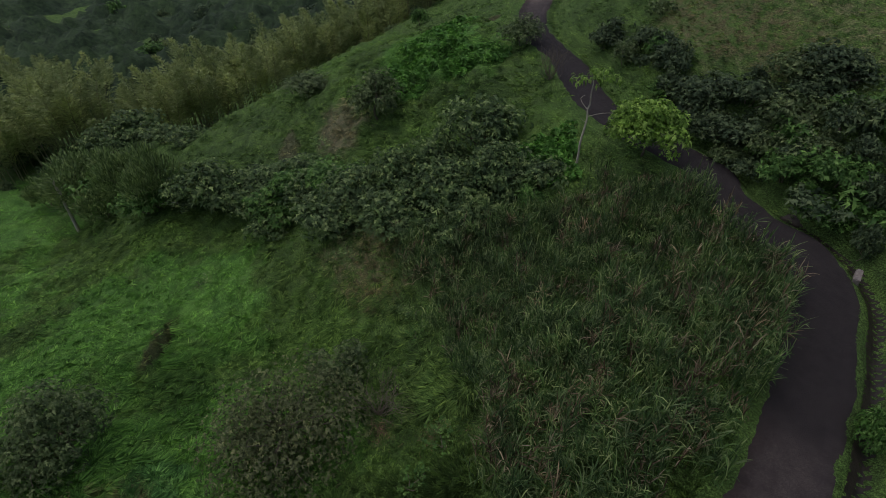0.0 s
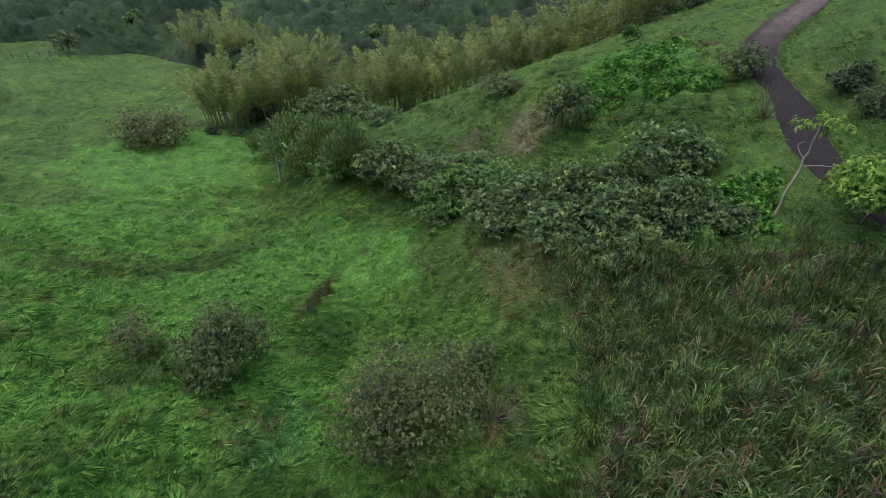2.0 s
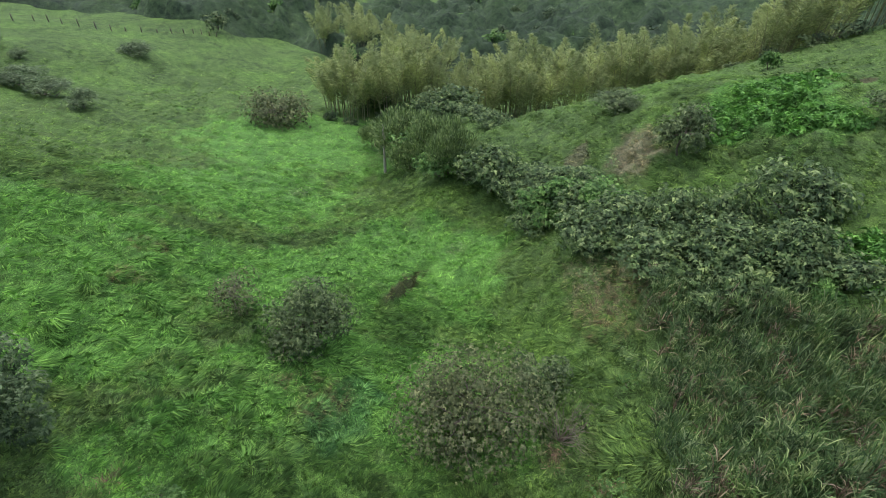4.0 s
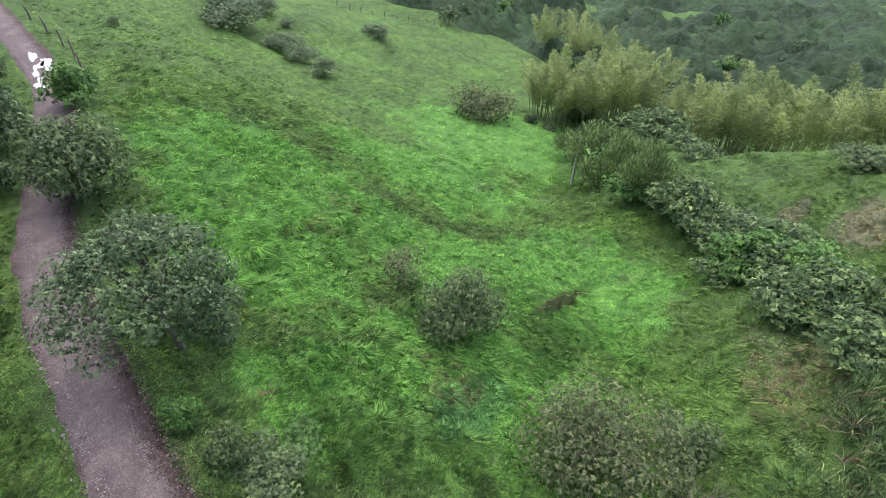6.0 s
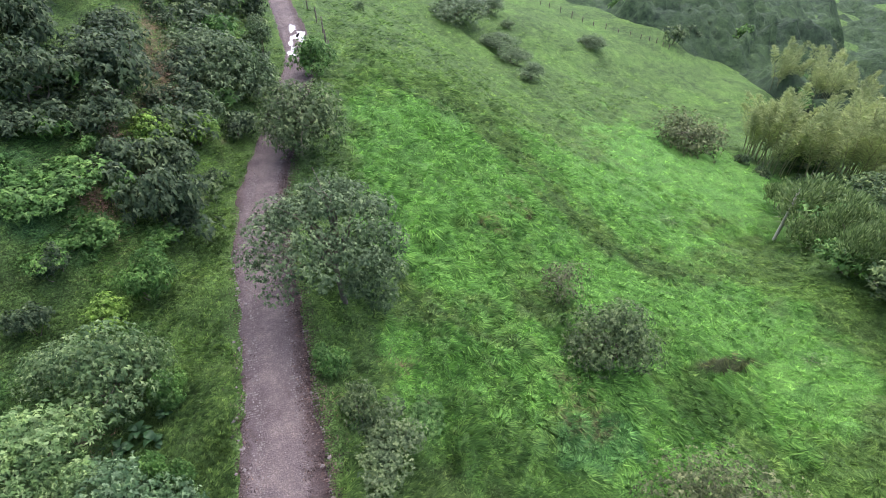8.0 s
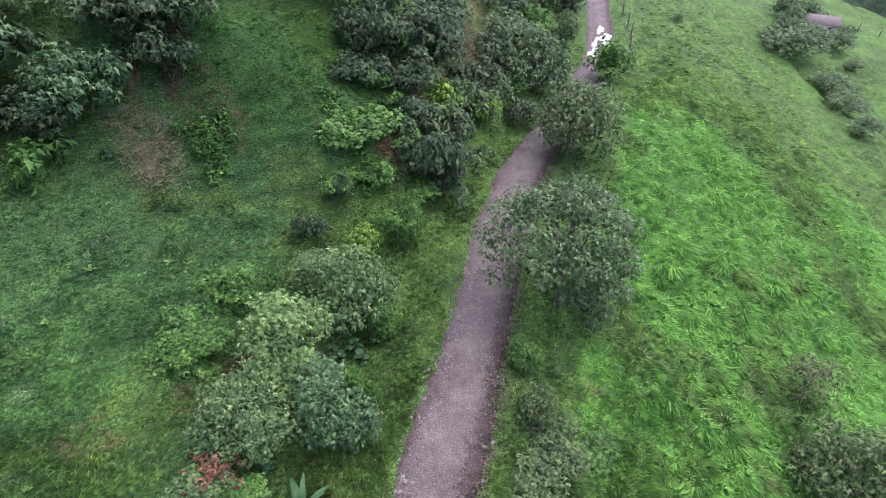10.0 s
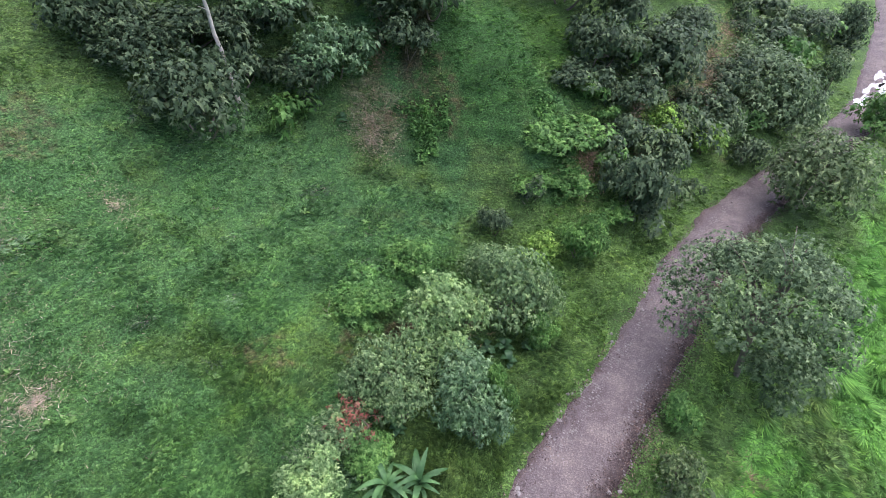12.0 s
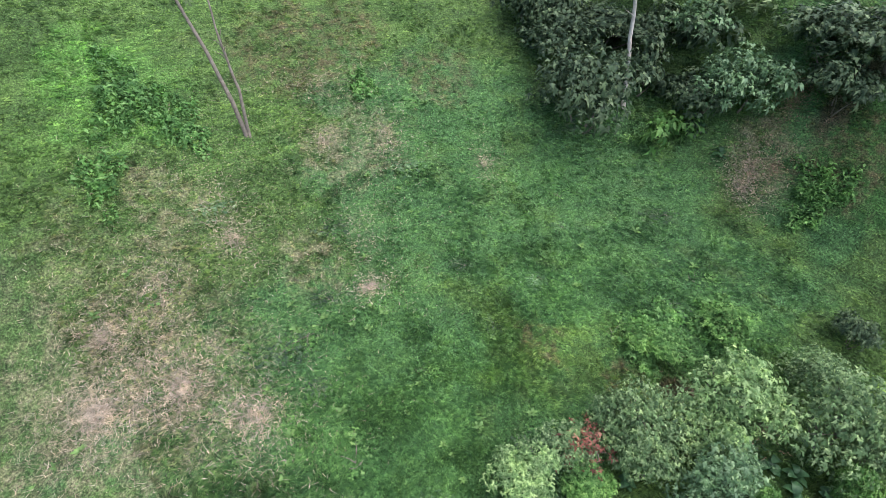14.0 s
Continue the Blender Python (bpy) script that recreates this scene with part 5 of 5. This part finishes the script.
shrubs("low_olive", rows[25:45], "olive tree crown rising from the far woods", "trees in the far woods", "wood_tree", "tree")
shrubs("low_green", rows[45:], "green tree crown rising from the far woods", "trees in the far woods", "wood_tree", "tree")

# ================= small things =================
def weed(x, y, w, h, kind, label):
    spec = dict(KINDS[kind], n=500, count=8, stems=1, seed=9)
    bush("weed_" + kind, x, y, w / 4.0, label, "weed", turn=x * 40 % 360, tall=(h / 3.6) / (w / 4.0), name="weed_patch", **spec)


for x, y, w in [(38.3, 10.5, 2.6), (31.3, -2.1, 2.4), (33.2, -0.6, 1.2), (51.7, 35.8, 4.0), (38.3, 29.5, 1.2), (48.8, -2.2, 3.0), (28.9, 4.7, 1.2), (44.9, 30.5, 2.0), (23.7, -5.0, 1.8), (22.5, -4.5, 1.5), (24.5, -4.5, 1.4)]:
    weed(x, y, w, 0.22 * w, "pale", "pale yellow-green weed patch in the pasture")
for x, y, w in [(20.8, -4.6, 1.6), (12.2, -3.8, 2.2), (10.6, -2.0, 2.0), (9.7, 0.6, 1.8), (6.2, 12.9, 1.5), (4.3, 11.4, 1.6), (-11.8, 12.7, 2.0), (-10.1, 14.8, 1.8)]:
    weed(x, y, w, 0.3 * w, "green", "fresh green leafy weed patch in grass")


rng = np.random.RandomState(62)
for k in range(34):
    x, y = rng.uniform(-23, -6), rng.uniform(-6, 21)
    if float(road_side(x, y)[0][0]) < -4.5:
        w = rng.uniform(1.0, 2.6)
        weed(x, y, w, 0.16 * w, ("green", "bluish", "dark")[k % 3], "low leafy dark green herb patch in grass")


def blade_leaf(length, width, mat, arch=0.5, n=6):
    """A long leaf with a keel, growing out along x and arching over."""
    t = np.linspace(0, 1, n)
    w = width * np.sin(np.pi * np.clip(t * 0.92 + 0.06, 0, 1)) ** 0.7
    x, z = length * (t - 0.12 * t**3), length * (0.75 * t - arch * 1.2 * t**2)
    mid = np.stack([x, 0 * x, z], 1)
    a, b = mid + np.stack([0 * x, w, 0.25 * w], 1), mid + np.stack([0 * x, -w, 0.25 * w], 1)
    v = np.stack([a, mid, b], 1).reshape(-1, 3)
    i = np.arange(n - 1)[:, None] * 3
    return mesh_of("leaf", v, np.vstack([np.hstack([i, i + 1, i + 4, i + 3]), np.hstack([i + 1, i + 2, i + 5, i + 4])]), mat, True)


MAT_BIGLEAF = leaf_material("broad_leaf", (0.03, 0.085, 0.03), (0.06, 0.14, 0.05), (0.11, 0.20, 0.085), 0.4, 2.0)
MAT_YELLOWLEAF = leaf_material("yellowish_leaf", (0.06, 0.13, 0.04), (0.11, 0.21, 0.06), (0.18, 0.29, 0.10), 0.5, 2.0)
MAT_ARUM = leaf_material("arum_leaf", (0.02, 0.055, 0.024), (0.04, 0.095, 0.04), (0.075, 0.15, 0.07), 0.35, 2.0)
BIG, ROSETTE, ARUM = blade_leaf(1.7, 0.15, MAT_BIGLEAF, 0.95, 9), blade_leaf(0.55, 0.10, MAT_YELLOWLEAF, 0.45), blade_leaf(0.75, 0.24, MAT_ARUM, 0.8)


def rosette(name, x, y, leaf, count, size, label, lift=0.0, seed=0, steep=0.0):
    rng = np.random.RandomState(seed + int(abs(x * 31 + y * 17)))
    ob = thing(name, x, y, label, "plant", size=size)
    for k in range(count):
        lf = part("leaf", leaf, ob)
        lf.location = (0, 0, lift * rng.random())
        lf.rotation_euler = (rng.normal() * 0.15, rng.uniform(-0.75, 0.15) - 0.9 * steep, k * 2.4 + rng.normal() * 0.3)
        lf.scale = (rng.uniform(0.7, 1.15),) * 3


for x, y, s in [(-5.7, 7.3, 1.0), (-4.8, 7.9, 1.1)]:
    rosette("broad_leaved_plant", x, y, BIG, 14, 0.62 * s, "tall plant with long arching banana-like leaves", 0.7, steep=0.35)
for x, y, s in [(-4.6, 14.9, 1.2), (-4.1, 14.3, 1.0), (-5.2, 14.4, 1.0), (-3.7, 15.3, 0.9), (-21.3, 22.3, 1.1), (-19.8, 22.8, 1.1), (-18.2, 23.0, 1.0), (-25.3, 20.3, 1.2), (-6.5, 9.3, 0.9)]:
    rosette("arum_plant", x, y, ARUM, 7, 0.6 * s, "dark broad heart-leaved plant under bushes", 0.8)
rng = np.random.RandomState(61)
HERBS = [(rng.uniform(-25, -8), rng.uniform(-10, 21)) for k in range(45)]
for k, (x, y) in enumerate(HERBS + [(-15.9, 3.0), (-11.5, 3.2), (-10.0, 7.6), (-18.7, -1.2), (-21.7, 15.9), (-15.0, 7.6), (-18.2, 0.2), (-18.2, 1.5), (-20.6, 6.6), (-16.4, 3.8), (-16.2, 2.4), (-22.6, 8.5),
                            (-12.4, 1.0), (-14.2, -1.4), (-19.8, 3.4), (-23.0, 12.8), (-17.0, 14.2), (-8.6, 4.2), (-20.4, -3.6), (-22.2, -6.0), (-10.6, -1.4), (-13.4, -8.2), (-25.5, 9.2)]):
    rosette("rosette_weed", x, y, ROSETTE, 8, 0.3 + 0.35 * (k * 37 % 10) / 10, "small yellowish green rosette weed in grass", 0.15)

# ---- the puddle across the road ----
MAT_WATER, nt, b = material("puddle_water", 0.04)
# pale base and raised IOR put the bright sky's reflection into the water
b.inputs["Base Color"].default_value, b.inputs["Specular IOR Level"].default_value = (0.34, 0.31, 0.28, 1), 1.0
b.inputs["IOR"].default_value = 1.8


def puddle(x, y, rx, ry, turn, seed):
    bm = bmesh.new()
    rng = np.random.RandomState(seed)
    ph = rng.uniform(0, 6.28, 4)
    ring = []
    for k in range(40):
        a = k / 40 * 2 * math.pi
        r = 1 + 0.22 * math.sin(2 * a + ph[0]) + 0.16 * math.sin(3 * a + ph[1]) + 0.17 * math.sin(5 * a + ph[2]) + 0.13 * math.sin(9 * a + ph[3])
        ring.append(bm.verts.new((rx * r * math.cos(a), ry * r * math.sin(a), 0)))
    bm.faces.new(ring)
    me = bpy.data.meshes.new("puddle")
    bm.to_mesh(me)
    bm.free()
    me.materials.append(MAT_WATER)
    ob = new("puddle", me)
    ob.location, ob.rotation_euler = (x, y, 0.055), (0, 0, radians(turn))
    tagged(ob, "shallow puddle reflecting the white sky on gravel", "puddle", kind="structure")


puddle(12.6, 57.2, 0.5, 2.3, -22, 3)
puddle(13.7, 58.6, 0.5, 1.7, -8, 8)
puddle(11.6, 53.7, 0.5, 0.9, -15, 5)
puddle(13.6, 61.7, 0.4, 1.2, -10, 6)

# ---- stones on and beside the gravel ----
MAT_STONE = plain_material("pale_stone", (0.13, 0.115, 0.11), (0.30, 0.28, 0.265), 9, 0.9, 0.4)


def stone_mesh(rng, r):
    bm = bmesh.new()
    bmesh.ops.create_icosphere(bm, subdivisions=1, radius=r)
    for v in bm.verts:
        v.co *= rng.uniform(0.75, 1.2)
        v.co.z *= 0.6
    me = bpy.data.meshes.new("stone")
    bm.to_mesh(me)
    bm.free()
    me.materials.append(MAT_STONE)
    return me


rng = np.random.RandomState(301)
STONES = [stone_mesh(rng, 0.09) for k in range(5)]
LINE = smooth_line(ROAD[8:13], 40)
for k in range(70):
    i = rng.randint(0, len(LINE) - 1)
    tan = LINE[i + 1] - LINE[i]
    nor = np.array((-tan[1], tan[0])) / np.hypot(*tan)
    off = rng.choice((-1.0, 1.0), p=(0.72, 0.28)) * abs(rng.normal(1.42, 0.16))
    x, y = LINE[i] + nor * off
    ob = new("stone", STONES[k % 5])
    ob.location, ob.rotation_euler, ob.scale = (x, y, float(land(x, y)[0]) + 0.01), (0, 0, rng.uniform(0, 6)), (rng.uniform(0.35, 1.1),) * 3
    tagged(ob, "loose grey stone at the road's edge", "stone", "stones along the road")


def gravel(seed, n):
    """Loose chips strewn over the road, as small four-sided stones."""
    rng = np.random.RandomState(seed)
    line = smooth_line(ROAD[4:14], 40)
    i = rng.randint(0, len(line) - 1, n)
    tan = unit(line[i + 1] - line[i])
    off = rng.uniform(-1.5, 1.5, n)
    p = line[i] + np.stack([-tan[:, 1], tan[:, 0]], 1) * off[:, None]
    r = rng.uniform(0.012, 0.05, n) * np.where(rng.random(n) < 0.1, 1.6, 1)
    a = rng.uniform(0, 6.28, n)
    v = np.empty((n, 5, 3))
    for k in range(4):
        q = a + k * 1.57 + rng.normal(size=n) * 0.25
        v[:, k] = np.stack([p[:, 0] + r * np.cos(q), p[:, 1] + r * np.sin(q), np.full(n, -0.03)], 1)
    v[:, 4] = np.stack([p[:, 0], p[:, 1], 0.02 + r * 0.9], 1)
    f = np.array([(0, 1, 4), (1, 2, 4), (2, 3, 4), (3, 0, 4)])
    return v.reshape(-1, 3), (np.arange(n)[:, None, None] * 5 + f).reshape(-1, 3)


chips = new("gravel_chips", mesh_of("gravel_chips", *gravel(302, 14000), MAT_STONE))
tagged(chips, "loose pale gravel chips strewn on the road", "gravel", kind="stuff")

# ---- fallen log, dead pole, fence by the puddle ----
MAT_DEAD = plain_material("bleached_wood", (0.34, 0.31, 0.27), (0.62, 0.59, 0.53), 5, 0.9, 0.4)
rng = np.random.RandomState(310)
log = thing("fallen_branch", 53.5, 16.2, "bleached fallen branch lying at the gully's edge", "branch")
part("limb", mesh_of("limb", *limb(rng, (0.2, 2.2, 0.75), (-0.4, -1.9, 0.6), 0.24, 0.12, 0.08, 8), MAT_DEAD, True), log)
part("fork", mesh_of("fork", *limb(rng, (0, -0.2, 0.42), (-0.7, -2.4, 0.9), 0.14, 0.06, 0.08), MAT_DEAD, True), log)
part("stub", mesh_of("stub", *limb(rng, (0, 0.6, 0.45), (0.6, 0.9, 1.2), 0.06, 0.02, 0.08), MAT_DEAD, True), log)
pole = thing("dead_pole", 65.7, 29.9, "bare bleached dead trunk standing in pasture", "dead tree")
part("stem", mesh_of("stem", *limb(rng, (0, 0, -0.3), (0.15, -0.1, 8.2), 0.24, 0.14, 0.02, 9), MAT_DEAD, True), pole)
part("stub", mesh_of("stub", *limb(rng, (0.35, -0.18, 5.8), (-0.4, 0.9, 6.8), 0.05, 0.02, 0.05), MAT_DEAD, True), pole)
part("stub", mesh_of("stub", *limb(rng, (0.36, -0.18, 6.0), (0.9, -0.9, 7.2), 0.05, 0.02, 0.05), MAT_DEAD, True), pole)

MAT_POST = plain_material("weathered_post", (0.07, 0.06, 0.05), (0.19, 0.17, 0.14), 6, 0.95, 0.5)
fence = thing("wire_fence", 14.4, 51.2, "old wire fence on leaning wooden posts beside the road", "fence")
POSTS = [(14.4, 51.2), (15.2, 54.8), (16.4, 59.6), (17.1, 64.3), (17.5, 69.3), (17.8, 74.5)]
base = np.array(fence.location)
for k, (x, y) in enumerate(POSTS):
    p = np.array((x, y, float(land(x, y)[0]))) - base
    part("post", mesh_of("post", *tube([p - (0, 0, 0.3), p + (0.05, 0.04, 0.8), p + (0.1 - 0.04 * k, 0.05, 1.7), p + (0.1 - 0.04 * k, 0.05, 1.72)], [0.09, 0.08, 0.07, 0.01], 7), MAT_POST, True), fence)
for h in (0.5, 0.95, 1.4):
    pts = [np.array((x, y, float(land(x, y)[0]) + h)) - base for x, y in POSTS]
    part("wire", mesh_of("wire", *tube(pts, [0.008] * len(pts), 4), MAT_POST, True), fence)

RIDGE = [(104.0, 158.0), (112.0, 152.5), (116.5, 148.5), (121.0, 142.0), (125.0, 135.8), (129.0, 128.5), (132.3, 122.0), (135.0, 118.0), (137.0, 114.5)]
ridge_fence = thing("wire_fence", *RIDGE[0], "far wire fence on grey posts along a pasture ridge", "fence")
base = np.array(ridge_fence.location)
line = smooth_line(np.array(RIDGE), 2)
feet = [np.array((x, y, float(land(x, y)[0]))) - base for x, y in line]
for p in feet:
    part("post", mesh_of("post", *tube([p - (0, 0, 0.4), p + (0, 0, 0.9), p + (0.05, 0.03, 1.8), p + (0.05, 0.03, 1.82)], [0.13, 0.12, 0.11, 0.02], 6), MAT_POST, True), ridge_fence)
for h in (0.7, 1.4):
    part("wire", mesh_of("wire", *tube([p + (0, 0, h) for p in feet], [0.015] * len(feet), 4), MAT_POST, True), ridge_fence)

# ---- stone headwall of the ditch in the bend ----
bm = bmesh.new()
bmesh.ops.create_cube(bm, size=1)
for v in bm.verts:
    v.co.x, v.co.y, v.co.z = v.co.x * 0.3, v.co.y * 0.9, v.co.z * 0.6
bmesh.ops.bevel(bm, geom=bm.edges[:], offset=0.05, segments=2, affect="EDGES")
me = bpy.data.meshes.new("headwall")
bm.to_mesh(me)
bm.free()
me.materials.append(MAT_STONE)
head = new("ditch_headwall", me)
head.location, head.rotation_euler = (12.7, -24.9, -0.05), (-0.1, 0.1, radians(35))
tagged(head, "small weathered concrete block beside the ditch", "block")

# ---- the farmhouse among trees on the far slope ----
MAT_ROOF = plain_material("faded_red_roof", (0.13, 0.105, 0.10), (0.21, 0.17, 0.165), 1.5, 0.8, 0.2)
MAT_WALL = plain_material("whitewash", (0.50, 0.48, 0.44), (0.72, 0.70, 0.66), 1.0, 0.9, 0.1)
MAT_GLASS, nt, b = material("dark_glass", 0.1)
b.inputs["Base Color"].default_value = (0.03, 0.035, 0.04, 1)


def box(name, x0, x1, y0, y1, z0, z1, mat, parent, label=""):
    v = [(x, y, z) for x in (x0, x1) for y in (y0, y1) for z in (z0, z1)]
    f = [(0, 1, 3, 2), (4, 6, 7, 5), (0, 4, 5, 1), (2, 3, 7, 6), (0, 2, 6, 4), (1, 5, 7, 3)]
    return part(name, mesh_of(name, v, f, mat), parent, label)


house = thing("farmhouse", 80.5, 137.7, "small whitewashed farmhouse with a faded reddish roof", "house", turn=-25)
wall = box("wall", -4, 4, -2.5, 2.5, -1.5, 2.5, MAT_WALL, house)
for x in (-2.6, 2.4):
    win = box("window", x - 0.5, x + 0.5, -2.56, -2.45, 0.9, 1.9, MAT_GLASS, wall)
box("door", -0.5, 0.5, -2.57, -2.44, 0, 2.0, MAT_POST, wall)
roof = [(-4.5, -3.1, 2.3), (4.5, -3.1, 2.3), (4.5, 0, 3.7), (-4.5, 0, 3.7), (-4.5, 3.1, 2.3), (4.5, 3.1, 2.3), (-4.5, -3.1, 2.45), (4.5, -3.1, 2.45), (4.5, 0, 3.85), (-4.5, 0, 3.85), (-4.5, 3.1, 2.45), (4.5, 3.1, 2.45)]
part("roof", mesh_of("roof", roof, [(0, 3, 2, 1), (3, 4, 5, 2), (6, 7, 8, 9), (9, 8, 11, 10), (0, 1, 7, 6), (4, 10, 11, 5), (0, 6, 9, 3), (3, 9, 10, 4), (1, 2, 8, 7), (2, 5, 11, 8)], MAT_ROOF), house, "faded reddish sheet roof")

shrubs("greygreen", [(77.5, 132.1, 7, 4.2), (84.6, 133.6, 7, 4.0), (73.4, 135.1, 8, 5), (89.1, 139.7, 8, 5), (69.9, 128.6, 7, 4.5), (81.0, 144.7, 10, 7), (75.0, 142.7, 9, 7)], "grey-green bushy tree beside the farmhouse", "trees round the farmhouse", "bushy_tree", "tree")
